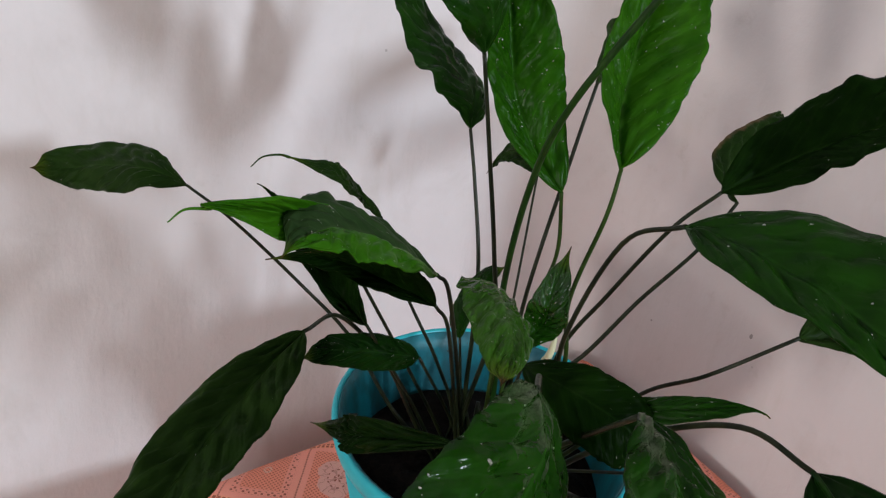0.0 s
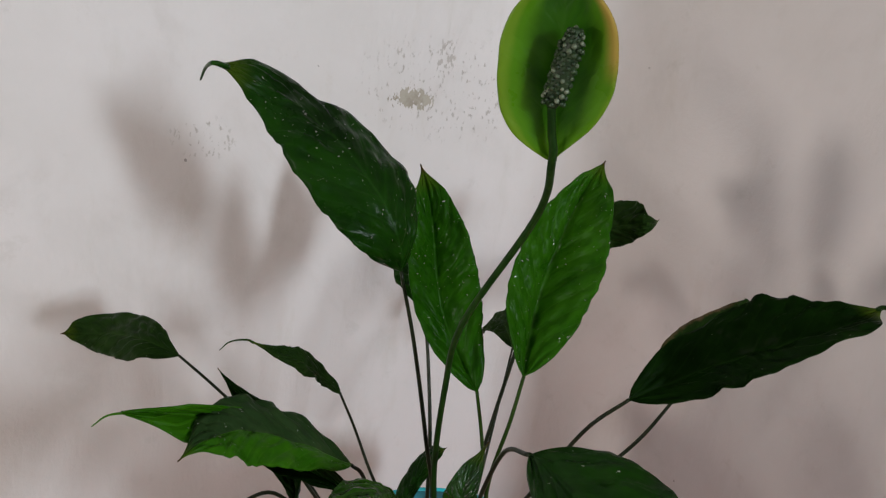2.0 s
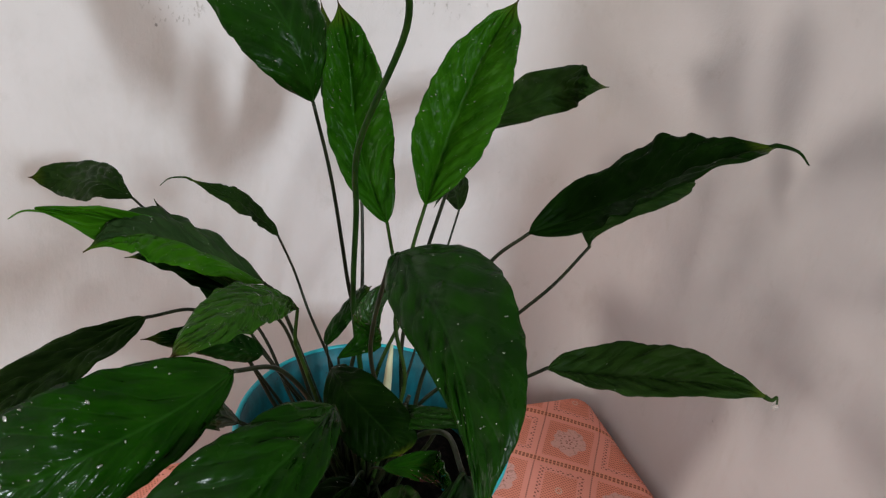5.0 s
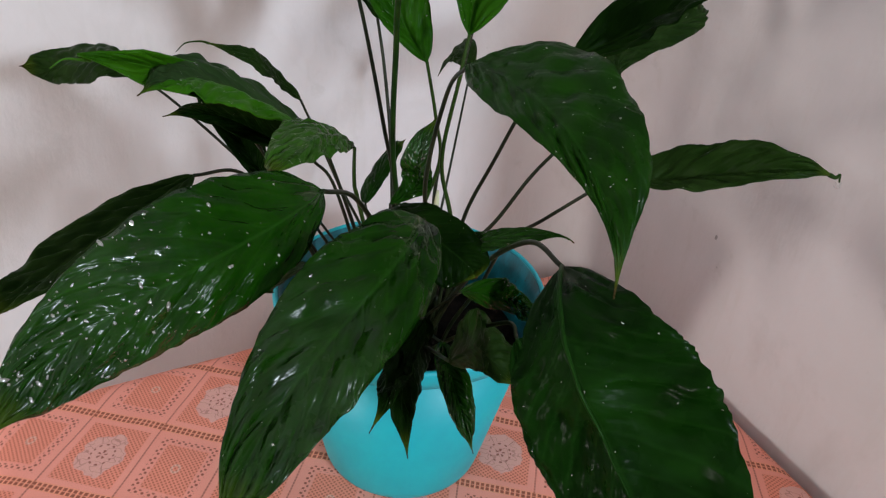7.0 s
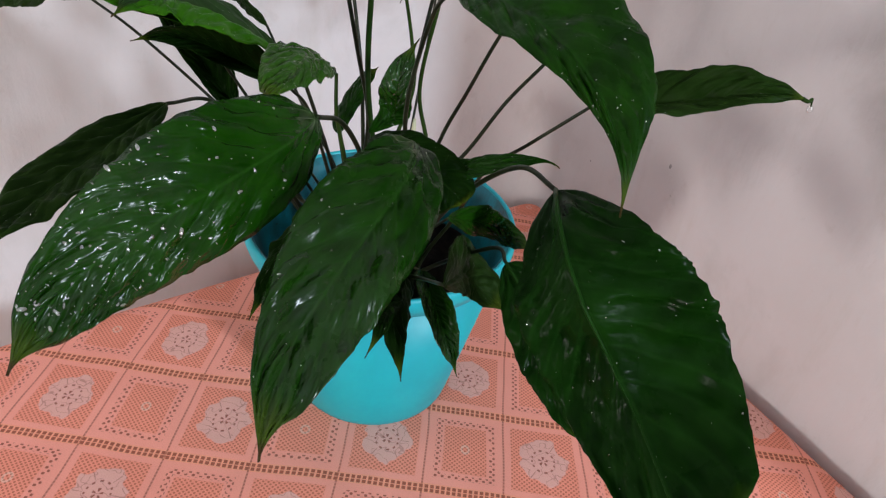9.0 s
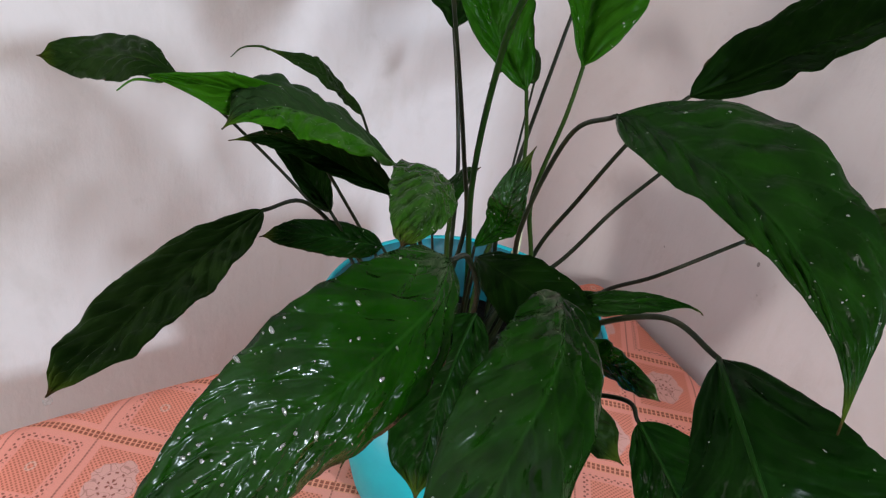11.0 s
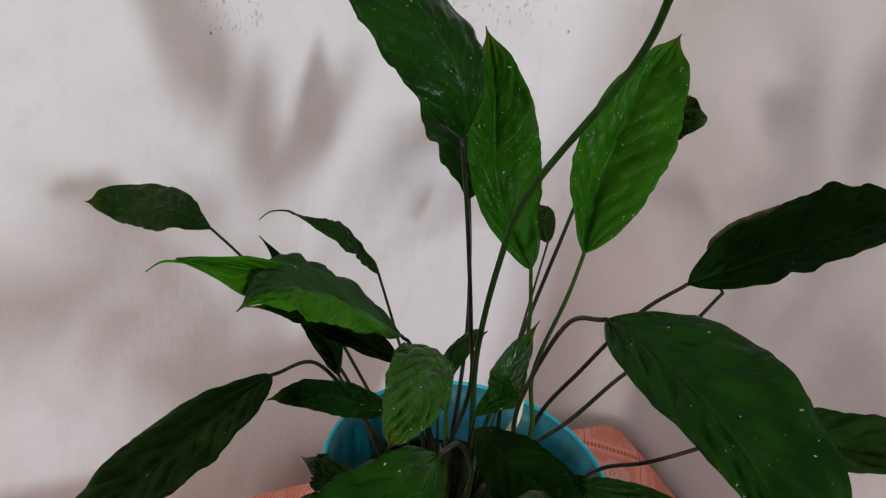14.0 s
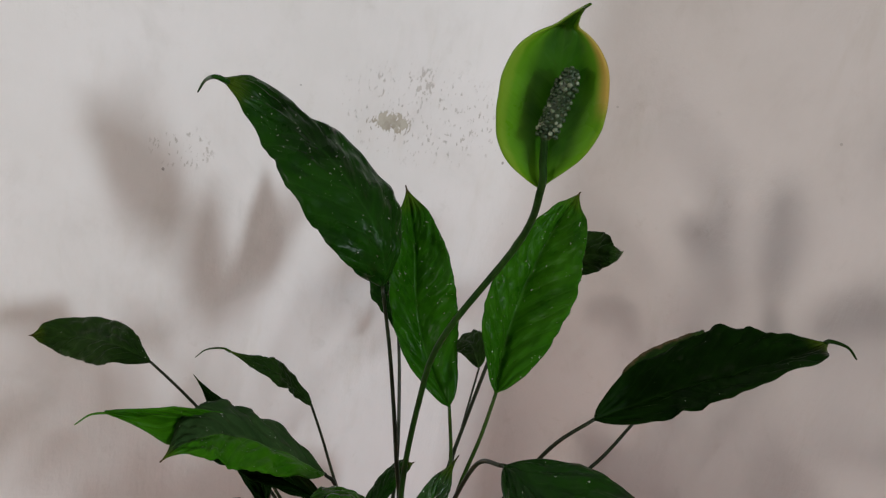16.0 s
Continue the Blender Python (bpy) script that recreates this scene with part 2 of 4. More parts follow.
def leaf_skin(dark, light, rib, through=0.0, hood=False, gloss=0.05, relief=1.0, dull=0.24, scorched=False, soaked=False):
    """Wet waxy skin: sunken side veins, soft quilting between them, a paler midrib and a browned tip."""
    def build(tree, p):
        uv = tree.nodes.new("ShaderNodeUVMap").outputs[0]
        w = position(tree)
        s, v, _ = xyz(tree, uv)
        k = calc(tree, "ABSOLUTE", v)
        blotch = grain(tree, w, 38, 4, 0.6)
        fine = grain(tree, w, 520, 2, 0.5)
        lie = tree.nodes.new("ShaderNodeCombineXYZ")
        put(tree, lie.inputs[0], calc(tree, "MULTIPLY", calc(tree, "SUBTRACT", calc(tree, "MULTIPLY", s, 10.0), calc(tree, "MULTIPLY", k, 2.4)), 1.5))
        put(tree, lie.inputs[1], calc(tree, "MULTIPLY", v, 2.2))
        put(tree, lie.inputs[2], calc(tree, "MULTIPLY", grain(tree, w, 3, 0, 0.5), 30.0))
        pucker = calc(tree, "ADD", calc(tree, "MULTIPLY", grain(tree, lie.outputs[0], 1.0, 2, 0.45), 0.75), calc(tree, "MULTIPLY", grain(tree, w, 70, 2, 0.45), 0.45))
        bend = calc(tree, "MULTIPLY", calc(tree, "SUBTRACT", grain(tree, w, 22, 2, 0.5), 0.5), 1.1)
        run = calc(tree, "SUBTRACT", calc(tree, "MULTIPLY", s, 10.0), calc(tree, "MULTIPLY", k, 2.4))
        phase = calc(tree, "FRACT", calc(tree, "ADD", run, calc(tree, "ADD", bend, 20.0)))
        ridge = calc(tree, "ABSOLUTE", calc(tree, "SUBTRACT", phase, 0.5))
        groove = step(tree, ridge, 0.38, 0.5)
        # the green follows the puckers: light and dark of the quilting painted in
        col = mix(tree, step(tree, calc(tree, "ADD", calc(tree, "MULTIPLY", blotch, 0.5), calc(tree, "MULTIPLY", pucker, 0.42)), 0.36, 0.66), dark, light)
        col = mix(tree, calc(tree, "MULTIPLY", groove, 0.22), col, rib)
        line = calc(tree, "SUBTRACT", 1.0, step(tree, k, 0.012, 0.045))
        col = mix(tree, calc(tree, "MULTIPLY", line, 0.6), col, rib)
        tip = step(tree, calc(tree, "ADD", s, calc(tree, "MULTIPLY", calc(tree, "SUBTRACT", blotch, 0.5), 0.06)), 0.955, 0.985)
        if hood:
            tip = 0.0
        fade = step(tree, calc(tree, "ADD", s, calc(tree, "MULTIPLY", calc(tree, "SUBTRACT", blotch, 0.5), 0.10)), 0.86, 0.97)
        col = mix(tree, calc(tree, "MULTIPLY", fade, 0.55), col, (0.075, 0.115, 0.008))
        col = mix(tree, calc(tree, "MULTIPLY", tip, 0.85), col, (0.060, 0.028, 0.012))
        if scorched:
            rag = calc(tree, "ADD", v, calc(tree, "MULTIPLY", calc(tree, "SUBTRACT", grain(tree, w, 120, 4, 0.6), 0.5), 0.5))
            burnt = calc(tree, "MULTIPLY", calc(tree, "SUBTRACT", 1.0, step(tree, rag, -1.02, -0.80)), band(tree, s, 0.25, 0.70, 0.1))
            col = mix(tree, burnt, col, mix(tree, blotch, (0.14, 0.085, 0.045), (0.05, 0.032, 0.020)))
        if hood:
            side = calc(tree, "ADD", k, calc(tree, "MULTIPLY", calc(tree, "SUBTRACT", blotch, 0.5), 0.35))
            side = calc(tree, "ADD", side, calc(tree, "MULTIPLY", step(tree, v, 0.0, -1.0), 0.12))
            low = calc(tree, "SUBTRACT", 1.0, step(tree, calc(tree, "ADD", s, calc(tree, "MULTIPLY", blotch, 0.1)), 0.10, 0.30))
            rim = calc(tree, "MAXIMUM", step(tree, side, 0.42, 0.88), calc(tree, "MULTIPLY", low, 0.8))
            col = mix(tree, rim, col, (0.085, 0.24, 0.006))
            pale = step(tree, side, 0.86, 1.02)
            col = mix(tree, calc(tree, "MULTIPLY", pale, 0.45), col, (0.24, 0.34, 0.03))
            burn = calc(tree, "MULTIPLY", step(tree, v, 0.72, 0.96), band(tree, s, 0.46, 0.80, 0.08))
            col = mix(tree, calc(tree, "MULTIPLY", burn, 0.85), col, (0.48, 0.30, 0.07))
        tree.links.new(col, p.inputs["Base Color"])
        rough = calc(tree, "ADD", dull, calc(tree, "MULTIPLY", step(tree, blotch, 0.3, 0.75), 0.16))
        tree.links.new(rough, p.inputs["Roughness"])
        h = calc(tree, "SUBTRACT", calc(tree, "MULTIPLY", pucker, 2.2), calc(tree, "MULTIPLY", groove, 0.12))
        h = calc(tree, "ADD", h, calc(tree, "MULTIPLY", fine, 0.07))
        p.inputs["Specular IOR Level"].default_value = gloss
        if soaked:
            # water has run down to the lower half
            wet = step(tree, calc(tree, "ADD", s, calc(tree, "MULTIPLY", calc(tree, "SUBTRACT", grain(tree, w, 45, 3, 0.6), 0.5), 0.5)), 0.30, 0.62)
            tree.links.new(calc(tree, "ADD", 0.05, calc(tree, "MULTIPLY", wet, gloss)), p.inputs["Specular IOR Level"])
        h = calc(tree, "MULTIPLY", h, step(tree, s, 0.0, 0.22))
        bumps(tree, p, h, 0.6, 0.0017 * relief)
        if through:
            glow = tree.nodes.new("ShaderNodeBsdfTranslucent")
            tree.links.new(col, glow.inputs[0])
            both = tree.nodes.new("ShaderNodeMixShader")
            both.inputs[0].default_value = through
            tree.links.new(p.outputs[0], both.inputs[1])
            tree.links.new(glow.outputs[0], both.inputs[2])
            tree.links.new(both.outputs[0], tree.nodes["Material Output"].inputs[0])
    return build


def water(tree, p):
    """A clear bead with a bright skin."""
    shine = tree.nodes.new("ShaderNodeBsdfGlossy")
    shine.inputs["Roughness"].default_value = 0.16
    clear = tree.nodes.new("ShaderNodeBsdfTransparent")
    both = tree.nodes.new("ShaderNodeMixShader")
    both.inputs[0].default_value = p.inputs["Alpha"].default_value
    tree.links.new(clear.outputs[0], both.inputs[1])
    tree.links.new(shine.outputs[0], both.inputs[2])
    tree.links.new(both.outputs[0], tree.nodes["Material Output"].inputs[0])


def stem_skin(dark, light):
    def build(tree, p):
        w = position(tree)
        n = grain(tree, stretched(tree, w, (1, 1, 0.25)), 160, 4, 0.6)
        tree.links.new(mix(tree, step(tree, n, 0.35, 0.7), dark, light), p.inputs["Base Color"])
        bumps(tree, p, n, 0.4, 0.001)
    return build


def earth(tree, p):
    w = position(tree)
    n = grain(tree, w, 140, 8, 0.7)
    tree.links.new(mix(tree, step(tree, n, 0.4, 0.75), (0.004, 0.003, 0.0025), (0.018, 0.012, 0.009)), p.inputs["Base Color"])
    bumps(tree, p, n, 1.0, 0.01)


def plastic(tree, p):
    w = position(tree)
    n = grain(tree, w, 22, 5, 0.6)
    tree.links.new(mix(tree, step(tree, n, 0.3, 0.75), (0.0, 0.43, 0.50), (0.004, 0.37, 0.45)), p.inputs["Base Color"])
    tree.links.new(calc(tree, "ADD", 0.33, calc(tree, "MULTIPLY", n, 0.2)), p.inputs["Roughness"])
    bumps(tree, p, grain(tree, w, 300, 2, 0.5), 0.08, 0.001)


def shaded_plastic(tree, p):
    """Turquoise plastic with the pot's inner shade put into a darker, mottled colour."""
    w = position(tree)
    mottle = grain(tree, stretched(tree, w, (1, 1, 0.5)), 30, 5, 0.65)
    flecks = grain(tree, w, 160, 3, 0.6)
    col = mix(tree, step(tree, mottle, 0.30, 0.62), (0.0, 0.21, 0.27), (0.008, 0.080, 0.100))
    col = mix(tree, step(tree, flecks, 0.66, 0.74), col, (0.020, 0.018, 0.014))
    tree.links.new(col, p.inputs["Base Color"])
    bumps(tree, p, flecks, 0.3, 0.001)


def floor_stone(tree, p):
    w = position(tree)
    n = grain(tree, w, 6, 6, 0.6)
    tree.links.new(mix(tree, n, (0.34, 0.29, 0.25), (0.46, 0.41, 0.36)), p.inputs["Base Color"])


def old_paint(tree, p):
    n = grain(tree, position(tree), 3, 5, 0.6)
    tree.links.new(mix(tree, n, (0.68, 0.66, 0.63), (0.76, 0.74, 0.71)), p.inputs["Base Color"])


def timber(tree, p):
    w = position(tree)
    n = grain(tree, stretched(tree, w, (1, 8, 8)), 9, 5, 0.6)
    tree.links.new(mix(tree, n, (0.16, 0.09, 0.05), (0.28, 0.17, 0.09)), p.inputs["Base Color"])


def kernels(dark, light):
    def build(tree, p):
        n = grain(tree, position(tree), 260, 3, 0.6)
        tree.links.new(mix(tree, step(tree, n, 0.35, 0.65), dark, light), p.inputs["Base Color"])
    return build


WALL = material("painted plaster", (0.7, 0.67, 0.66), 0.75, plaster)
CEILING = material("ceiling paint", (0.78, 0.77, 0.75), 0.85)
FLOOR = material("floor stone", (0.4, 0.35, 0.3), 0.5, floor_stone)
ROOM = material("room paint", (0.66, 0.64, 0.61), 0.8, old_paint)
WOOD = material("brown wood", (0.2, 0.12, 0.07), 0.5, timber)
CLOTH = material("peach lace cloth", (0.85, 0.42, 0.27), 0.9, lace)
POT = material("turquoise plastic", (0.0, 0.42, 0.50), 0.4, plastic)
SHADED_POT = material("turquoise plastic with shade in the colour", (0.0, 0.2, 0.25), 0.5, shaded_plastic)
MATURE = material("mature leaf", (0.006, 0.030, 0.003), 0.25, leaf_skin((0.0030, 0.0200, 0.0007), (0.0067, 0.0380, 0.0012), (0.012, 0.054, 0.005), gloss=0.07))
WET = material("wet mature leaf", (0.006, 0.030, 0.003), 0.25, leaf_skin((0.0034, 0.0250, 0.0008), (0.0076, 0.0460, 0.0014), (0.013, 0.060, 0.005), gloss=0.24, relief=1.9, dull=0.10, soaked=True))
SHEEN = material("smooth wet leaf", (0.006, 0.030, 0.003), 0.25, leaf_skin((0.0028, 0.0195, 0.0007), (0.0062, 0.0370, 0.0012), (0.011, 0.050, 0.004), gloss=0.20, relief=1.3, dull=0.16, soaked=True))
# darkest leaf green: shade on badly lit leaves is put into the colour
DARKENED = material("leaf green darkened for shade", (0.005, 0.016, 0.004), 0.3, leaf_skin((0.0019, 0.0085, 0.0007), (0.0043, 0.0165, 0.0014), (0.009, 0.026, 0.004), gloss=0.015, dull=0.3))
OLIVE = material("olive old leaf", (0.012, 0.030, 0.005), 0.35, leaf_skin((0.0070, 0.0210, 0.0024), (0.0150, 0.0370, 0.0060), (0.022, 0.050, 0.010), gloss=0.03, dull=0.32))
FULL = material("full green leaf", (0.018, 0.085, 0.003), 0.25, leaf_skin((0.0125, 0.0660, 0.0018), (0.0240, 0.1020, 0.0034), (0.040, 0.125, 0.012), 0.08))
MIDDLE = material("green leaf", (0.012, 0.065, 0.004), 0.25, leaf_skin((0.0085, 0.0500, 0.0012), (0.0160, 0.0800, 0.0022), (0.026, 0.100, 0.008), 0.05))
YOUNG = material("young leaf", (0.035, 0.13, 0.010), 0.25, leaf_skin((0.018, 0.090, 0.002), (0.034, 0.134, 0.004), (0.055, 0.170, 0.014), 0.10))
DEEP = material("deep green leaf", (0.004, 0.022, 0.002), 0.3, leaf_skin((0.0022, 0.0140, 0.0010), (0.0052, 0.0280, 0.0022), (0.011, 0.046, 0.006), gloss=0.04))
SCORCHED = material("scorched old leaf", (0.012, 0.030, 0.005), 0.4, leaf_skin((0.0060, 0.0180, 0.0024), (0.0130, 0.0320, 0.0060), (0.022, 0.045, 0.010), gloss=0.02, dull=0.35, scorched=True))
PUCKERED = material("puckered leaf", (0.02, 0.07, 0.006), 0.3, leaf_skin((0.0140, 0.0580, 0.0035), (0.0310, 0.0960, 0.0090), (0.045, 0.110, 0.014), 0.05, gloss=0.06, relief=2.6, dull=0.2))
# the folded half's dull green also holds the shade that lies on it
SHADED_BACK = material("dull leaf back with shade in the colour", (0.025, 0.05, 0.018), 0.45, leaf_skin((0.0130, 0.0330, 0.0085), (0.0240, 0.0500, 0.0150), (0.035, 0.065, 0.022), gloss=0.03, dull=0.4))
SPATHE = material("yellowing spathe", (0.10, 0.28, 0.01), 0.4, leaf_skin((0.012, 0.062, 0.002), (0.026, 0.105, 0.003), (0.03, 0.11, 0.006), 0.22, True, 0.25, 0.35))
STEM = material("dark stem", (0.01, 0.02, 0.005), 0.35, stem_skin((0.0070, 0.0110, 0.0038), (0.0170, 0.0220, 0.0080)), Specular_IOR_Level=0.2)
STALK = material("green flower stalk", (0.01, 0.04, 0.005), 0.45, stem_skin((0.0060, 0.0260, 0.0025), (0.0140, 0.0430, 0.0050)), Specular_IOR_Level=0.12)
GREENSTEM = material("green stem", (0.03, 0.09, 0.01), 0.35, leaf_skin((0.008, 0.024, 0.003), (0.017, 0.040, 0.006), (0.03, 0.06, 0.012)))
PALE = material("pale sheath", (0.62, 0.62, 0.40), 0.5)
KERNEL = material("spadix", (0.01, 0.03, 0.008), 0.5, kernels((0.006, 0.020, 0.004), (0.020, 0.044, 0.012)))
PALE_KERNEL = material("pale kernel", (0.12, 0.15, 0.09), 0.45, kernels((0.070, 0.095, 0.050), (0.190, 0.215, 0.150)))
SOIL = material("black potting soil", (0.012, 0.009, 0.007), 0.95, earth, Specular_IOR_Level=0.08)
DROP = material("water", (1, 1, 1), 0.02, water, Alpha=0.45)
CLEAR_DROP = material("clear water", (1, 1, 1), 0.02, water, Alpha=0.16)


# ---- geometry helpers ----
def mesh_object(name, bm, material, smooth=True, parent=None, label=""):
    data = bpy.data.meshes.new(name)
    bm.to_mesh(data)
    bm.free()
    data.materials.append(material)
    for f in data.polygons:
        f.use_smooth = smooth
    ob = new(name, data)
    ob.parent = parent
    if label:
        ob["label"] = label
    return ob


def part(name, bm, material, parent, label="", smooth=True):
    return mesh_object(name, bm, material, smooth, parent, label)


def box(x0, y0, z0, x1, y1, z1):
    bm = bmesh.new()
    bmesh.ops.create_cube(bm, size=1)
    for v in bm.verts:
        v.co = ((x0 + x1) / 2 + v.co.x * (x1 - x0), (y0 + y1) / 2 + v.co.y * (y1 - y0), (z0 + z1) / 2 + v.co.z * (z1 - z0))
    return bm


def prism(points, z0, z1):
    bm = bmesh.new()
    low = [bm.verts.new((x, y, z0)) for x, y in points]
    high = [bm.verts.new((x, y, z1)) for x, y in points]
    bm.faces.new(low[::-1])
    bm.faces.new(high)
    n = len(points)
    for i in range(n):
        bm.faces.new((low[i], low[(i + 1) % n], high[(i + 1) % n], high[i]))
    return bm


def lathe(profile, steps=64):
    """A turned form: profile is (radius, height) from outside bottom round to inside."""
    bm = bmesh.new()
    rings = []
    for r, z in profile:
        if r < 1e-5:
            rings.append([bm.verts.new((0, 0, z))])
        else:
            rings.append([bm.verts.new((r * math.cos(2 * math.pi * i / steps), r * math.sin(2 * math.pi * i / steps), z)) for i in range(steps)])
    for a, b in zip(rings, rings[1:]):
        for i in range(steps):
            j = (i + 1) % steps
            if len(a) == 1:
                bm.faces.new((a[0], b[j], b[i])) if len(b) > 1 else None
            elif len(b) == 1:
                bm.faces.new((a[i], a[j], b[0]))
            else:
                bm.faces.new((a[i], a[j], b[j], b[i]))
    bmesh.ops.recalc_face_normals(bm, faces=bm.faces)
    return bm


# ---- the room ----
TABLE = 0.75
EAST = 0.584


def back_y(x):
    return 0.876 + 0.075 * x


def wall(name, bm, paint=None):
    return tagged(mesh_object(name, bm, paint or WALL, False), kind="structure")


def wall_with_opening(name, axis, at, thick, lo, hi, o0, o1, z0, z1, top=2.6):
    """A wall across the axis, from lo to hi, with an opening o0..o1, z0..z1, built as one mesh."""
    bm = bmesh.new()
    for u0, u1, w0, w1 in ((lo, o0, 0, top), (o1, hi, 0, top), (o0, o1, 0, z0), (o0, o1, z1, top)):
        b = box(u0, at, w0, u1, at + thick, w1) if axis == "y" else box(at, u0, w0, at + thick, u1, w1)
        data = bpy.data.meshes.new("piece")
        b.to_mesh(data)
        b.free()
        bm.from_mesh(data)
        bpy.data.meshes.remove(data)
    return wall(name, bm, ROOM)


wall("wall_north", prism([(-1.85, back_y(-1.85)), (EAST, back_y(EAST)), (EAST, back_y(EAST) + 0.12), (-1.85, back_y(-1.85) + 0.12)], 0, 2.6))
wall("wall_east", box(EAST, 0.0, 0, 0.74, 1.04, 2.6))


def corner_blend():
    """Added curve over the inner corner, widening above the table, softens its shading edge."""
    bm, rings = bmesh.new(), []
    for z in [0, 0.80] + [0.80 + 0.02 * k for k in range(1, 21)] + [2.6]:
        k = min(max((z - 0.80) / 0.38, 0), 1)
        r = 0.085 + 0.235 * k * k * (3 - 2 * k)
        a, b, c = Vector((EAST + 0.0004, back_y(EAST) - r)), Vector((EAST - 0.0004, back_y(EAST) - 0.0004)), Vector((EAST - r, back_y(EAST - r) + 0.0004))
        arc = [a * (1 - t) ** 2 + b * 2 * t * (1 - t) + c * t * t for t in (i / 32 for i in range(33))]
        back = [Vector((EAST - r, 0.97)), Vector((0.68, 0.97)), Vector((0.68, back_y(EAST) - r))]
        rings.append([bm.verts.new((q.x, q.y, z)) for q in arc + back])
    for low, high in zip(rings, rings[1:]):
        for i in range(len(low)):
            j = (i + 1) % len(low)
            f = bm.faces.new((low[i], high[i], high[j], low[j]))
    bm.faces.new(rings[0])
    bm.faces.new(rings[-1][::-1])
    bmesh.ops.recalc_face_normals(bm, faces=bm.faces)
    return bm


corner = wall("wall_corner", corner_blend())
for f in corner.data.polygons:
    f.use_smooth = f.index % 36 < 32
wall("wall_northeast", box(0.74, 0.92, 0, 2.1, 1.04, 2.6), ROOM)
wall("wall_far_east", box(2.1, -1.72, 0, 2.22, 1.04, 2.6), ROOM)
wall_with_opening("wall_south", "y", -1.84, 0.12, -1.97, 2.22, 0.74, 1.02, 1.50, 2.06)
wall_with_opening("wall_west", "x", -1.97, 0.12, -1.72, 0.90, -0.46, -0.18, 0.88, 1.28)
tagged(mesh_object("floor", box(-1.97, -1.84, -0.08, 2.22, 1.06, 0), FLOOR, False), kind="structure")
tagged(mesh_object("ceiling", box(-1.97, -1.84, 2.6, 2.22, 1.06, 2.7), CEILING, False), kind="structure")

# ---- table and cloth ----
CORNERS = [Vector(c) for c in ((-0.090, 0.28, 0), (0.582, 0.28, 0), (0.580, 0.870, 0), (-0.112, 0.730, 0))]


def on_table(s, t):
    a, b, c, d = CORNERS
    return a.lerp(b, s).lerp(d.lerp(c, s), t) + Vector((0, 0.010 * math.sin(math.pi * s) * t, 0))


def cloth_sheet():
    round_off, drop, wide, deep = 0.028, 0.24, 0.64, 0.56
    n = 150
    inset = Vector((round_off / wide, round_off / deep))
    data_v, data_uv = [], []
    for j in range(n + 1):
        for i in range(n + 1):
            u, v = ((x / n) * (1 + 2 * 0.42) - 0.42 for x in (i, j))
            s, t = min(max(u, inset.x), 1 - inset.x), min(max(v, inset.y), 1 - inset.y)
            e = on_table(s, t)
            out = Vector(((u - s) * wide, (v - t) * deep, 0))
            d = out.length
            flat = e + out
            if d > 1e-6:
                way = out.normalized()
                arc = round_off * math.pi / 2
                if d < arc:
                    q = e + way * round_off * math.sin(d / round_off)
                    z = -round_off * (1 - math.cos(d / round_off))
                else:
                    h = min(d - arc, drop)
                    along = flat.x * 1.0 + flat.y * 1.3
                    fold = 0.012 * min(1, h / 0.08) * math.sin(along * 58 + 1.2 * math.sin(along * 19)) * (0.2 if t > 0.9 or s > 0.9 else 1)
                    q = e + way * (round_off + fold + 0.012 * min(1, h / 0.1) * (0.0 if t > 0.9 or s > 0.9 else 1))
                    z = -round_off - h
            else:
                q, z = e, 0.0
            ease = 1 if d == 0 else max(0, 1 - d / 0.05)
            z += (0.0022 * noise.noise((flat.x * 11, flat.y * 11, 0.4)) + 0.0010 * noise.noise((flat.x * 34, flat.y * 34, 1.4))) * ease
            # the pot's weight smooths the cloth
            near = (Vector((q.x, q.y)) - Vector((0.234, 0.602))).length
            if near < 0.08:
                z = min(z, 0.0)
            data_v.append((q.x, q.y, TABLE + z - 0.0006))
            pull = noise.noise_vector((flat.x * 7, flat.y * 7, 3.1)) * 0.0035 + noise.noise_vector((flat.x * 22, flat.y * 22, 5.7)) * 0.0011
            data_uv.append((0.871 * flat.x - 0.4906 * flat.y + pull.x, 0.4906 * flat.x + 0.871 * flat.y + pull.y))
    faces = [(j * (n + 1) + i, j * (n + 1) + i + 1, (j + 1) * (n + 1) + i + 1, (j + 1) * (n + 1) + i) for j in range(n) for i in range(n)]
    data = bpy.data.meshes.new("tablecloth")
    data.from_pydata(data_v, [], faces)
    layer = data.uv_layers.new(name="cloth")
    for loop in data.loops:
        layer.data[loop.index].uv = data_uv[loop.vertex_index]
    data.materials.append(CLOTH)
    for f in data.polygons:
        f.use_smooth = True
    ob = new("tablecloth", data)
    mod = ob.modifiers.new("thickness", "SOLIDIFY")
    mod.thickness, mod.offset = 0.0016, -1
    return ob


tagged(cloth_sheet(), "peach lace tablecloth with flower squares draped over a table", "tablecloth")

table = new("side_table")
table.location = (0.2, 0.58, 0)
tagged(table, "small brown wooden side table under a lace cloth", "table")


def table_part(name, bm):
    ob = part(name, bm, WOOD, table, smooth=False)
    ob.matrix_parent_inverse = Matrix.Translation((-0.2, -0.58, 0))
    return ob


table_part("tabletop", prism([(c.x + (0.02 if c.x < 0.2 else -0.02), c.y + (0.02 if c.y < 0.5 else -0.02)) for c in CORNERS], TABLE - 0.034, TABLE - 0.006))
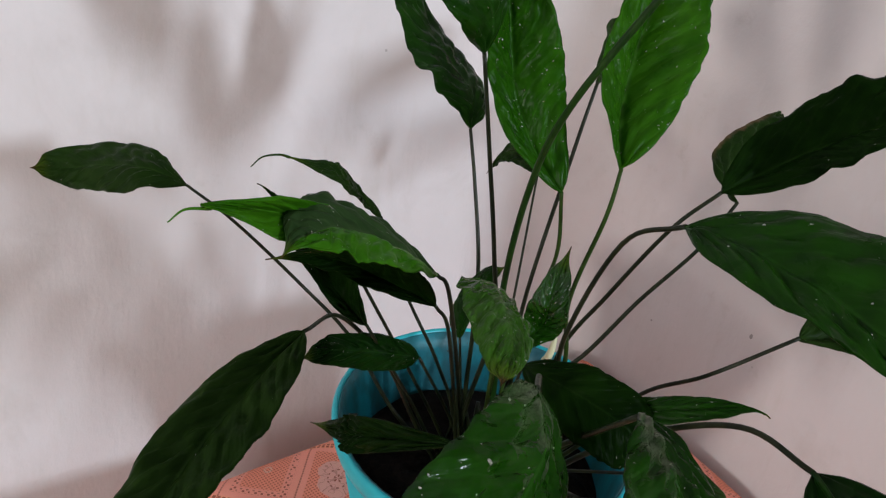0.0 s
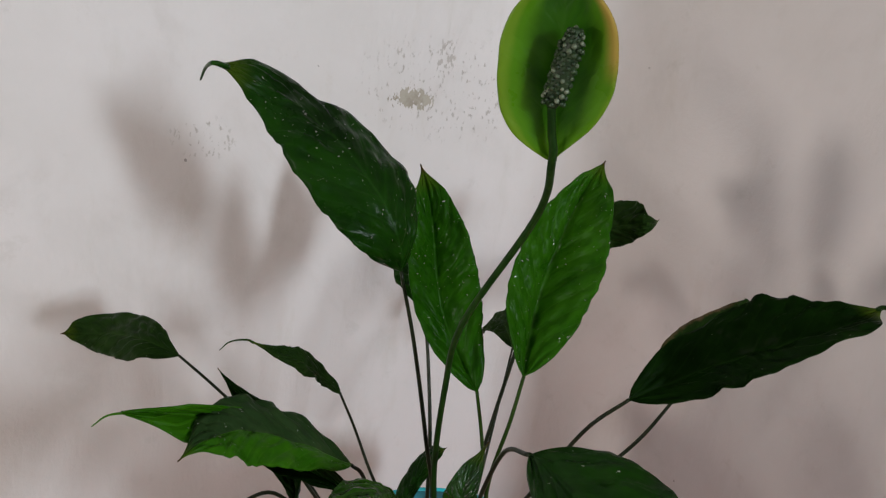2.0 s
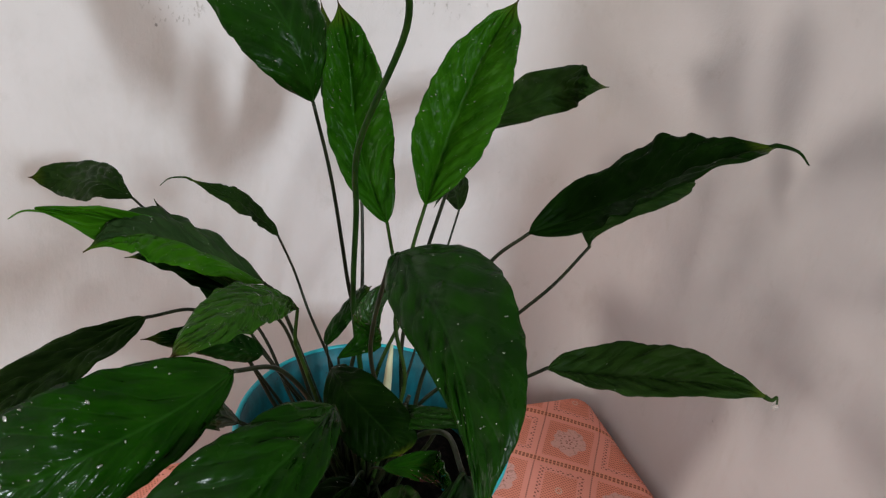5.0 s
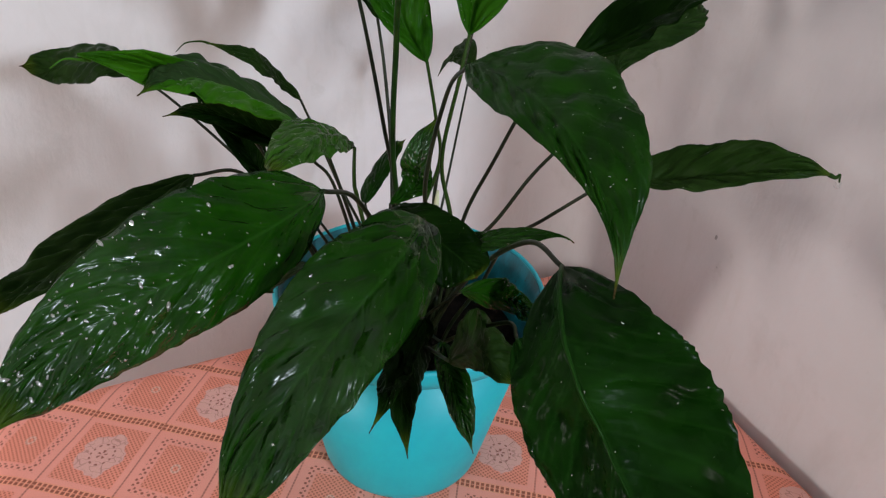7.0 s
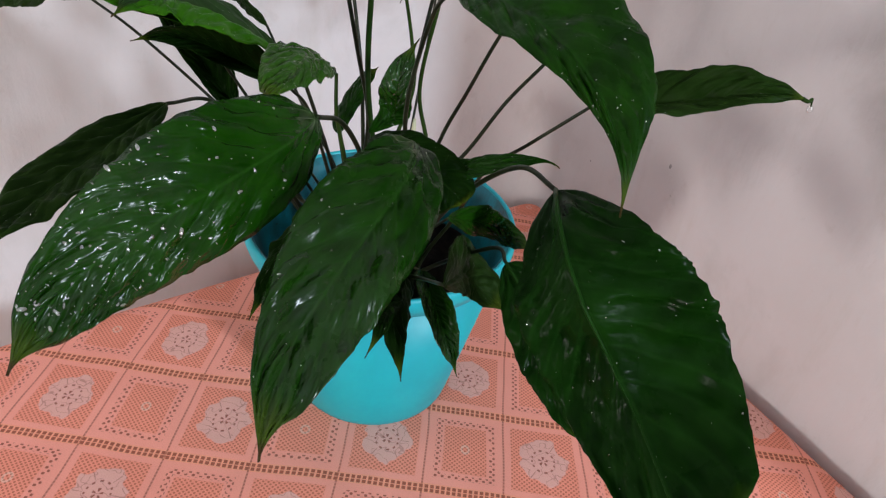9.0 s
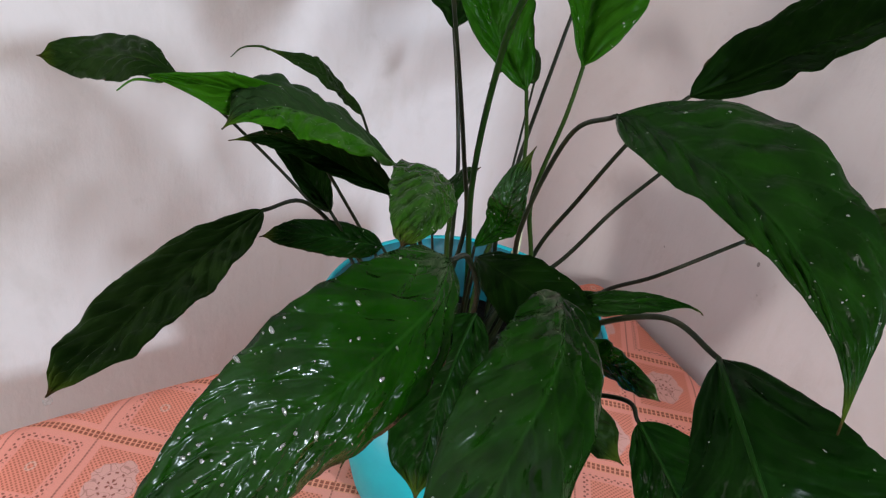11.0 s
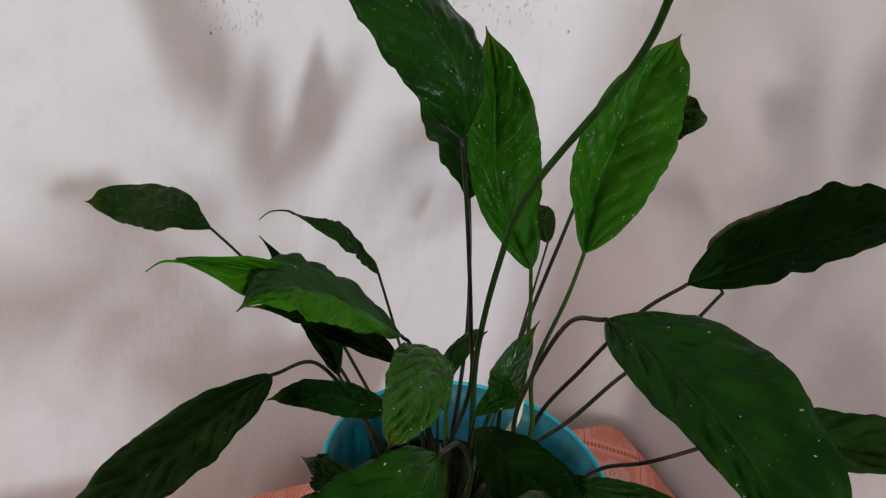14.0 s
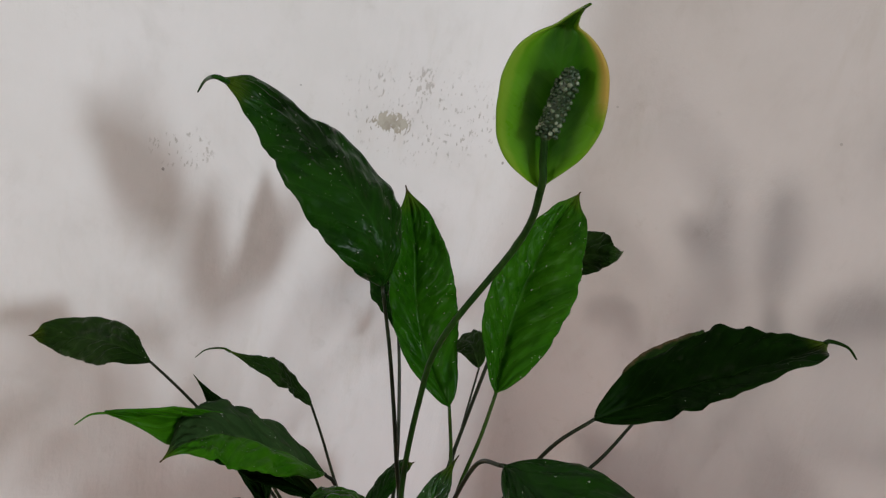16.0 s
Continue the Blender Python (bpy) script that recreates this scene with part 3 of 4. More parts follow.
for c in CORNERS:
    x, y = c.x + (0.05 if c.x < 0.2 else -0.05), c.y + (0.05 if c.y < 0.5 else -0.05)
    table_part("leg", box(x - 0.018, y - 0.018, 0, x + 0.018, y + 0.018, TABLE - 0.034))

pot = new("flower_pot")
pot.location = (0.2365, 0.604, TABLE + 0.0015)
pot.rotation_euler = (radians(3), radians(-2), 0)
tagged(pot, "round turquoise plastic flower pot on a peach tablecloth", "flower pot")
part("body", lathe([(0, 0), (0.066, 0), (0.0685, 0.002), (0.070, 0.008), (0.1005, 0.155), (0.0989, 0.155), (0.0691, 0.012), (0, 0.010)]), POT, pot)
# the shade inside the pot is painted on as this darker liner
part("inner_wall", lathe([(0.0686, 0.014), (0.0974, 0.1525), (0.1012, 0.1668), (0.1002, 0.1668), (0.0966, 0.1525), (0.0678, 0.014), (0.0686, 0.014)]), SHADED_POT, pot, "turquoise inside, colour darkened for shade")
part("rim", lathe([(0.0985, 0.151), (0.1035, 0.153), (0.1052, 0.159), (0.1055, 0.165), (0.1044, 0.168), (0.1030, 0.1686), (0.1016, 0.1675), (0.0995, 0.153), (0.0985, 0.151)]), POT, pot)


def soil_heap():
    bm = lathe([(0, 0.05), (0.078, 0.05), (0.0905, 0.116)] + [(0.0905 * (1 - k / 14), 0.120 + 0.010 * math.sin(k / 14 * 1.5)) for k in range(1, 14)] + [(0, 0.131)], 48)
    for v in bm.verts:
        if v.co.z > 0.119:
            v.co.z += 0.006 * noise.noise(v.co * 60) + 0.003 * noise.noise(v.co * 160)
    return bm


soil = mesh_object("potting_soil", soil_heap(), SOIL)
soil.location, soil.rotation_euler = pot.location, pot.rotation_euler
tagged(soil, "dark damp potting soil filling the turquoise pot", "soil", kind="stuff")

# ---- the plant ----
CROWN = Vector((0.226, 0.585, TABLE + 0.118))
plant = new("peace_lily")
plant.location = (0.23, 0.598, TABLE + 0.125)
bpy.context.view_layer.update()
tagged(plant, "wet peace lily with long glossy leaves in a turquoise pot", "houseplant")


def place_part(ob, parent):
    """Hang a part built in world places under its parent."""
    ob.parent = parent
    ob.matrix_parent_inverse = Matrix.Translation(-plant.location)
    return ob


def spline(points, steps):
    """Catmull-Rom through the points."""
    p = [Vector(q) for q in points]
    p = [2 * p[0] - p[1]] + p + [2 * p[-1] - p[-2]]
    out = []
    for i in range(1, len(p) - 2):
        for k in range(steps):
            t = k / steps
            out.append(0.5 * ((2 * p[i]) + (p[i + 1] - p[i - 1]) * t + (2 * p[i - 1] - 5 * p[i] + 4 * p[i + 1] - p[i + 2]) * t * t + (3 * p[i] - p[i - 1] - 3 * p[i + 1] + p[i + 2]) * t ** 3))
    out.append(p[-2])
    return out


def tube(points, radii, sides=10, bm=None):
    """A round stem through the points, with a radius at each."""
    bm = bm or bmesh.new()
    rings = []
    side = Vector((1, 0.3, 0.2))
    for i, q in enumerate(points):
        t = (points[min(i + 1, len(points) - 1)] - points[max(i - 1, 0)]).normalized()
        side = (side - side.dot(t) * t).normalized()
        up = t.cross(side)
        rings.append([bm.verts.new(q + radii[i] * (math.cos(a) * side + math.sin(a) * up)) for a in (2 * math.pi * k / sides for k in range(sides))])
    for a, b in zip(rings, rings[1:]):
        for k in range(sides):
            bm.faces.new((a[k], a[(k + 1) % sides], b[(k + 1) % sides], b[k]))
    bm.faces.new(rings[0][::-1])
    bm.faces.new(rings[-1])
    return bm


def cubic(points, s):
    """The cubic through four points at 0, 1/3, 2/3 and 1."""
    a, b, c, d = points
    return (a * (-4.5 * (s - 1 / 3) * (s - 2 / 3) * (s - 1)) + b * (13.5 * s * (s - 2 / 3) * (s - 1))
            + c * (-13.5 * s * (s - 1 / 3) * (s - 1)) + d * (4.5 * s * (s - 1 / 3) * (s - 2 / 3)))


def outline(s, peak, full, drip):
    """Half-width of a leaf at s, 1 at its widest; it runs out into a thin tip."""
    b = full * (1 - peak) / peak
    top = peak ** full * (1 - peak) ** b
    if s > 1 - drip:
        end = (1 - s) / drip
        return (1 - drip) ** full * drip ** b / top * (0.93 * end ** (1.7 + 7 * max(0, drip - 0.2)) + 0.07 * end)
    return s ** full * (1 - s) ** b / top


def blade_grid(rib, across, halves, turn, form, seed, rows=72, cols=12, quilt=0.0007, wave=0.0016, drip=0.12):
    """Places on a leaf: rows along the midrib, cols to each side of it. rib: four points from base to tip; across: the way over to its
    right half; halves: the two half-widths; turn: twist along the leaf and fold along the rib; form: where each half is widest, and how full.
    Returns the grid, the normals and the (along, across) pairs."""
    rib, across = [Vector(q) for q in rib], Vector(across)
    grid, normals, uv = [], [], []
    for i in range(rows + 1):
        s = i / rows
        m = cubic(rib, s)
        t = (cubic(rib, s + 0.01) - cubic(rib, s - 0.01)).normalized()
        x = (across - across.dot(t) * t).normalized()
        x = Matrix.Rotation(turn[0] * (s - 0.5), 3, t) @ x
        n = x.cross(t)
        ends = [max(outline(s, form[k], form[2], drip), 0.008) for k in (0, 1)]
        row, nrow, urow = [], [], []
        for j in range(-cols, cols + 1):
            v, h = j / cols, 0 if j < 0 else 1
            k, w = abs(v), ends[h]
            side = (x * math.cos(turn[1]) * (1 if h else -1) + n * math.sin(turn[1])) * halves[h]
            edge = 1 + 0.05 * noise.noise((s * 6, seed * 3.1 + (0 if h else 5), 0.3)) + 0.045 * k * noise.noise((s * 24, seed * 5.3 + (0 if h else 4), 0.8)) + 0.022 * k * noise.noise((s * 60, seed * 7.7 + (0 if h else 6), 0.2))
            q = m + side * (k * w * edge)
            lift = 0.16 * halves[h] * w * (k - k * k)
            vein = abs(math.sin(math.pi * (s * 10 - k * 2.4) + 1.6 * noise.noise((s * 4, k * 2, seed)))) * 2 - 1
            lift += quilt * vein * 4 * k * (1 - k) * min(1, 2 * w)
            lift += wave * k * k * w * 2.2 * noise.noise((s * 9 + seed, seed * 1.7 + (0 if h else 9), k))
            lift += quilt * 1.9 * noise.noise((s * 9, v * 3.5, seed * 2.3)) * min(1, 2 * w)
            lift += quilt * 0.9 * noise.noise((s * 19, v * 6, seed * 4.1)) * min(1, 2 * w) * min(1, 6 * k)
            lift -= 0.0010 * max(0, 1 - k * 7) * min(1, w * 2)
            row.append(q + n * lift)
            nrow.append(n)
            urow.append((s, v))
        grid.append(row)
        normals.append(nrow)
        uv.append(urow)
    return grid, normals, uv


def sheet(name, grid, uv, material, thick=0.0006):
    """A thin two-sided sheet from a grid of places, with its (along, across) map."""
    rows, cols = len(grid), len(grid[0])
    verts = [q for row in grid for q in row]
    faces = [(i * cols + j, i * cols + j + 1, (i + 1) * cols + j + 1, (i + 1) * cols + j) for i in range(rows - 1) for j in range(cols - 1)]
    data = bpy.data.meshes.new(name)
    data.from_pydata(verts, [], faces)
    layer = data.uv_layers.new(name="leaf")
    flat = [c for row in uv for c in row]
    for loop in data.loops:
        layer.data[loop.index].uv = flat[loop.vertex_index]
    data.materials.append(material)
    for f in data.polygons:
        f.use_smooth = True
    ob = new(name, data)
    mod = ob.modifiers.new("thickness", "SOLIDIFY")
    mod.thickness, mod.offset = thick, 0
    return ob


def drops(grid, normals, count, rng, upto=0.94, big=0.0003, lean=0.75):
    """Beads of water lying on a leaf."""
    bm = bmesh.new()
    rows, cols = len(grid), len(grid[0])
    for _ in range(count):
        i, j = int(2 + (rows * upto - 2) * rng.random() ** lean), rng.randrange(1, cols - 1)
        q = grid[i][j].lerp(grid[i + 1][j], rng.random()).lerp(grid[i][min(j + 1, cols - 1)], rng.random())
        n = normals[i][j]
        if n.dot(Vector((0.1, -0.6, 1.6)) - q) < 0:
            n = -n
        r = 0.00020 + big * rng.random() ** 3
        m = Matrix.Translation(q + n * 0.00025) @ n.to_track_quat("Z", "Y").to_matrix().to_4x4() @ Matrix.Rotation(rng.uniform(0, 3.1), 4, "Z") @ Matrix.Diagonal((r, r * rng.uniform(0.9, 2.2), r * 0.75, 1))
        bmesh.ops.create_icosphere(bm, subdivisions=2 if r > 0.0007 else 1, radius=1, matrix=m)
    return bm


LEAVES = []


def leaf(rib, across, halves, turn, form, stem, material, beads, curl=None, drip=0.12, fresh=False, turned=None, label=""):
    base, tip = rib[0], rib[3]
    seed = len(LEAVES) + 1
    rng = random.Random(seed)
    size = (Vector(tip) - Vector(base)).length
    grid, normals, uv = blade_grid(rib, across, halves, turn, form, seed, quilt=0.0085 * size, wave=0.020 * size, drip=drip)
    ob = place_part(sheet("leaf", grid, uv, material), plant)
    if turned:
        # one half is folded over: its duller back, with painted shade in the colour
        ob.data.materials.append(turned)
        wide = len(grid[0]) - 1
        for f in ob.data.polygons:
            f.material_index = 1 if f.index % wide >= wide // 2 else 0
    # petiole from the crown up to the leaf, running on into the midrib
    B, T = Vector(base), Vector(tip)
    half = len(grid[0]) // 2
    start = (grid[3][half] - B).normalized()
    foot = CROWN + Vector((B.x - CROWN.x, B.y - CROWN.y, 0)).normalized() * rng.uniform(0.008, 0.034)
    path = [Vector(q) for q in stem if (Vector(q) - B).length > 0.012]
    if len(path) < 3:
        if not path:
            path.append((B - start * 0.004).lerp(foot, 0.5) + Vector((0, 0, 0.012)))
        if (path[-1] - foot).length > 0.06:
            path.append(path[-1].lerp(foot, 0.55) + Vector((0, 0, 0.006)))
    path.append(foot)
    line = spline([B] + path, 8)[::-1]
    n = len(line)
    width = 0.0008 + 0.0036 * size
    bm = tube(line, [width * (1.35 - 0.55 * k / (n - 1)) for k in range(n)])
    spine = [grid[i][half] - normals[i][half] * 0.0004 for i in range(0, len(grid) - 3, 2)]
    stalk = mesh_object("petiole", bm, GREENSTEM if fresh else STEM)
    place_part(stalk, ob)
    stalk.matrix_parent_inverse = Matrix()
    vein = mesh_object("midrib", tube(spine, [max(0.0003, width * 0.8 * (1 - i / len(spine))) for i in range(len(spine))], 6), material)
    vein.parent = ob
    if curl:
        C = Vector(curl)
        end = grid[-4][half]
        tailpath = spline([end, T, T.lerp(C, 0.6) + Vector((0, 0, 0.003)), C], 6)
        m = len(tailpath)
        hook = mesh_object("curled_tip", tube(tailpath, [(0.0001 + 0.011 * size) * (1 - 0.75 * k / m) for k in range(m)], 8), material)
        hook.parent = ob
    if beads:
        wet = mesh_object("dew", drops(grid, normals, beads, rng, 0.96 - drip * 0.8, 0.00062 if beads > 250 else 0.00042 if beads > 150 else 0.00034, 0.45 if beads > 250 else 0.75), DROP)
        wet.parent = ob
        tagged(wet, kind="stuff")
    if label:
        ob["label"] = label
    LEAVES.append(ob)
    return ob


# ---- leaves one by one ----
leaf([(0.0491, 0.6945, 1.0552), (0.0202, 0.7096, 1.0628), (-0.0058, 0.7429, 1.0508), (-0.0336, 0.7469, 1.0487)], (0.4327, 0.5751, 0.6943), (0.0169, 0.0198), (-0.90, -0.28), (0.47, 0.51, 0.75), [(0.075, 0.6805, 1.0358), (0.1181, 0.6745, 0.991), (0.1487, 0.6509, 0.9584), (0.1743, 0.621, 0.9127)], OLIVE, 22, drip=0.08)
leaf([(0.1529, 0.6365, 1.0538), (0.1329, 0.6362, 1.0730), (0.1171, 0.6277, 1.0861), (0.0901, 0.6418, 1.0917)], (-0.1312, 0.8633, 0.4874), (0.0101, 0.0109), (0.14, 0.03), (0.37, 0.36, 0.65), [(0.1662, 0.6407, 1.0242), (0.179, 0.6315, 0.9928), (0.197, 0.6175, 0.9554), (0.2093, 0.6038, 0.9149)], OLIVE, 8, curl=(0.074, 0.641, 1.085), drip=0.2)
leaf([(0.1009, 0.5622, 1.0710), (0.0895, 0.5486, 1.0897), (0.0441, 0.5287, 1.1084), (0.0326, 0.5333, 1.1063)], (0.2414, 0.3026, 0.9221), (0.0157, 0.0115), (-0.13, 0.88), (0.52, 0.51, 0.66), [], YOUNG, 40, curl=(0.016, 0.525, 1.105), drip=0.4, label="bright young leaf with a hooked tip")
leaf([(0.1412, 0.5395, 1.0648), (0.1008, 0.5274, 1.0935), (0.0743, 0.5208, 1.1016), (0.0533, 0.5052, 1.0971)], (-0.1453, 0.9591, 0.2429), (0.0218, 0.0244), (0.11, -0.02), (0.48, 0.40, 0.72), [(0.152, 0.541, 1.049)], YOUNG, 60, drip=0.22, turned=SHADED_BACK, label="folded leaf, its dull back darkened for shade")
leaf([(0.1425, 0.5382, 1.0477), (0.1064, 0.5464, 1.0660), (0.0850, 0.5491, 1.0738), (0.0632, 0.5623, 1.0680)], (0.3568, -0.0111, 0.9341), (0.0080, 0.0252), (-0.43, 0.89), (0.37, 0.33, 0.72), [(0.158, 0.546, 1.025)], DARKENED, 15, drip=0.2)
leaf([(0.1150, 0.5567, 1.0294), (0.1132, 0.5997, 1.0285), (0.0895, 0.6050, 1.0652), (0.0729, 0.6206, 1.0830)], (0.8428, 0.0759, 0.5328), (0.0088, 0.0146), (0.36, 0.45), (0.46, 0.45, 0.70), [], DARKENED, 6, drip=0.35)
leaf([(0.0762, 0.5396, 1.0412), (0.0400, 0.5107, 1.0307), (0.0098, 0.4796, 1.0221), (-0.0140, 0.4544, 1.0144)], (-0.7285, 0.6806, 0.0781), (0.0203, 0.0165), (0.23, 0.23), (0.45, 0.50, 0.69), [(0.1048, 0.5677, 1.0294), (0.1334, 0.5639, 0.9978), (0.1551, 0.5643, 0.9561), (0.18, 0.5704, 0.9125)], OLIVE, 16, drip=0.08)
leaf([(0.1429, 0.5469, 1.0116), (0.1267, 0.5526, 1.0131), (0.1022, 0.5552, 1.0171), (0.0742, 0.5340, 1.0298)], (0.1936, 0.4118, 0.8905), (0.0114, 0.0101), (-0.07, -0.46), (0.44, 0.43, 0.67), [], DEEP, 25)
leaf([(0.1301, 0.4787, 1.0117), (0.1155, 0.5524, 0.9620), (0.1144, 0.5648, 0.9535), (0.1154, 0.6254, 0.9152)], (0.1646, 0.5840, 0.7949), (0.0098, 0.0119), (-0.22, 0.23), (0.42, 0.44, 0.67), [], DARKENED, 6)
leaf([(0.1584, 0.5042, 1.0675), (0.1400, 0.4854, 1.0853), (0.1224, 0.4498, 1.0925), (0.1006, 0.4205, 1.0895)], (-0.8082, 0.4571, 0.3713), (0.0143, 0.0178), (0.62, -0.35), (0.39, 0.48, 0.67), [(0.158, 0.501, 1.049), (0.163, 0.509, 1.032)], PUCKERED, 60, drip=0.06, fresh=True, label="puckered light green leaf")
leaf([(0.1259, 0.4321, 1.0754), (0.0815, 0.3792, 1.0782), (0.0367, 0.3593, 1.0652), (0.0088, 0.3325, 1.0482)], (-0.4084, 0.4224, 0.8092), (0.0205, 0.0272), (-0.34, -0.13), (0.46, 0.34, 0.63), [(0.1467, 0.4561, 1.0601), (0.1662, 0.4754, 1.026), (0.1797, 0.5018, 0.9759), (0.1961, 0.5337, 0.9222)], WET, 260, label="soaked glossy leaf covered in water drops")
leaf([(0.1695, 0.4204, 1.0634), (0.1348, 0.3676, 1.0668), (0.0954, 0.3334, 1.0499), (0.0681, 0.2904, 1.0365)], (-0.6840, 0.6172, 0.3889), (0.0204, 0.0236), (-0.01, 0.06), (0.49, 0.38, 0.74), [], SHEEN, 65)
leaf([(0.1974, 0.4509, 1.1257), (0.2019, 0.3940, 1.1278), (0.2049, 0.3457, 1.1116), (0.2046, 0.3219, 1.0777)], (-0.8542, 0.1139, -0.5073), (0.0302, 0.0157), (0.11, 0.06), (0.36, 0.26, 0.81), [(0.2015, 0.4852, 1.1021), (0.2016, 0.5065, 1.0408), (0.2146, 0.5193, 0.9873), (0.218, 0.5414, 0.9292)], MATURE, 80, drip=0.26)
leaf([(0.2209, 0.3809, 1.0554), (0.1974, 0.3236, 1.0441), (0.2089, 0.2962, 1.0128), (0.1761, 0.2126, 1.0117)], (0.6794, -0.4210, 0.6010), (0.0294, 0.0444), (0.03, 0.21), (0.48, 0.52, 0.58), [(0.2227, 0.4146, 1.05), (0.2204, 0.4554, 1.0158), (0.2194, 0.4924, 0.9707), (0.2217, 0.5281, 0.9198)], DEEP, 70)
leaf([(0.2802, 0.4386, 1.0699), (0.3114, 0.4261, 1.0726), (0.3373, 0.3990, 1.0873), (0.3637, 0.3795, 1.0895)], (-0.4863, -0.7238, -0.4896), (0.0174, 0.0164), (0.61, 0.43), (0.38, 0.39, 0.73), [(0.2589, 0.4626, 1.0366), (0.2516, 0.4913, 1.0066), (0.2481, 0.5137, 0.9614), (0.2417, 0.539, 0.9149)], OLIVE, 10, curl=(0.369, 0.381, 1.086), drip=0.16)
leaf([(0.2879, 0.5114, 1.1138), (0.3385, 0.4979, 1.1440), (0.3604, 0.4718, 1.1706), (0.4033, 0.4721, 1.1859)], (-0.4883, -0.7618, -0.4257), (0.0283, 0.0318), (-0.59, 0.38), (0.43, 0.44, 0.69), [(0.2712, 0.5222, 1.0887), (0.2625, 0.5452, 1.0372), (0.2549, 0.5654, 0.9861), (0.2483, 0.5645, 0.9271)], DARKENED, 14, curl=(0.421, 0.466, 1.178), drip=0.14)
leaf([(0.3477, 0.5448, 1.0926), (0.3833, 0.5805, 1.1094), (0.4336, 0.5939, 1.1235), (0.4626, 0.6279, 1.1278)], (0.3358, -0.5861, -0.7374), (0.0179, 0.0131), (0.04, -0.34), (0.48, 0.47, 0.67), [(0.3272, 0.5453, 1.0625), (0.2996, 0.5548, 1.0234), (0.2813, 0.5667, 0.9822), (0.2541, 0.5823, 0.9326)], SCORCHED, 6, label="olive leaf with a scorched brown edge")
leaf([(0.2277, 0.5249, 1.1231), (0.2453, 0.5548, 1.1609), (0.2617, 0.5659, 1.2021), (0.2778, 0.5670, 1.2364)], (0.8422, -0.5000, -0.2020), (0.0258, 0.0348), (-0.25, 0.68), (0.37, 0.45, 0.63), [(0.2228, 0.5218, 1.0983), (0.2203, 0.5305, 1.0448), (0.2333, 0.5357, 0.9943), (0.2289, 0.553, 0.931)], FULL, 210, fresh=True, label="upright fresh green leaf")
leaf([(0.2114, 0.5460, 1.1028), (0.1946, 0.5768, 1.1421), (0.1869, 0.5846, 1.1819), (0.1778, 0.5979, 1.2211)], (0.9575, -0.2013, 0.2065), (0.0188, 0.0262), (0.04, 0.52), (0.48, 0.41, 0.58), [(0.2222, 0.5513, 1.0661), (0.2361, 0.574, 1.0268), (0.2223, 0.5725, 0.9782), (0.2189, 0.5669, 0.9236)], MIDDLE, 200, fresh=True, label="upright fresh green leaf")
leaf([(0.1651, 0.5690, 1.1665), (0.1463, 0.5616, 1.2115), (0.1128, 0.5961, 1.2447), (0.0641, 0.5942, 1.2651)], (0.8300, 0.4643, 0.3091), (0.0302, 0.0294), (0.31, -0.33), (0.44, 0.49, 0.78), [(0.1796, 0.5729, 1.1195), (0.1937, 0.5699, 1.0577), (0.2048, 0.572, 1.0051), (0.1999, 0.5782, 0.938)], MATURE, 210, curl=(0.058, 0.626, 1.253))
leaf([(0.2067, 0.6387, 1.1092), (0.2091, 0.6582, 1.1351), (0.1986, 0.6993, 1.1597), (0.1802, 0.7352, 1.2095)], (0.9657, 0.2584, -0.0248), (0.0226, 0.0206), (-0.09, -0.25), (0.43, 0.45, 0.67), [(0.2103, 0.6292, 1.0785), (0.2127, 0.6119, 1.0294), (0.2155, 0.6073, 0.9776), (0.2186, 0.6062, 0.9234)], MATURE, 6, drip=0.15)
leaf([(0.2750, 0.6125, 1.1474), (0.3605, 0.6789, 1.1643), (0.3708, 0.6520, 1.1764), (0.4099, 0.6837, 1.1734)], (-0.0150, -0.3567, -0.9341), (0.0226, 0.0155), (0.01, -0.29), (0.35, 0.32, 0.67), [(0.264, 0.607, 1.104), (0.245, 0.599, 1.002)], OLIVE, 6, drip=0.14)
leaf([(0.3010, 0.6860, 1.0610), (0.3040, 0.7131, 1.0687), (0.3030, 0.7348, 1.0610), (0.2980, 0.7510, 1.0380)], (-0.6452, -0.2811, -0.7104), (0.0145, 0.0117), (0.00, -0.04), (0.45, 0.45, 0.66), [], OLIVE, 6)
leaf([(0.1861, 0.5223, 1.0236), (0.2044, 0.5289, 1.0344), (0.2020, 0.5240, 1.0514), (0.2219, 0.5405, 1.0735)], (0.6186, -0.7747, -0.1309), (0.0109, 0.0111), (0.00, 0.09), (0.45, 0.48, 0.65), [], WET, 90)
leaf([(0.1860, 0.5770, 0.9990), (0.1972, 0.5912, 1.0085), (0.2065, 0.5935, 1.0225), (0.2140, 0.5840, 1.0410)], (0.5926, -0.7594, -0.2685), (0.0125, 0.0051), (0.00, -0.58), (0.45, 0.45, 0.66), [], MATURE, 6)
leaf([(0.1810, 0.5089, 1.0251), (0.1870, 0.4692, 1.0329), (0.2034, 0.4510, 1.0235), (0.2095, 0.4403, 1.0162)], (-0.6669, -0.2460, -0.7034), (0.0166, 0.0199), (-0.05, -0.08), (0.51, 0.52, 0.66), [], DARKENED, 15)
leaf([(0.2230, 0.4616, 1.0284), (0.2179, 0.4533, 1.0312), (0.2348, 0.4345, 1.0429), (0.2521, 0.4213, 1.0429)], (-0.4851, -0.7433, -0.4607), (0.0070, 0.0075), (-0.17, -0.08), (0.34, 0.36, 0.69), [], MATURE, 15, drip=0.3)
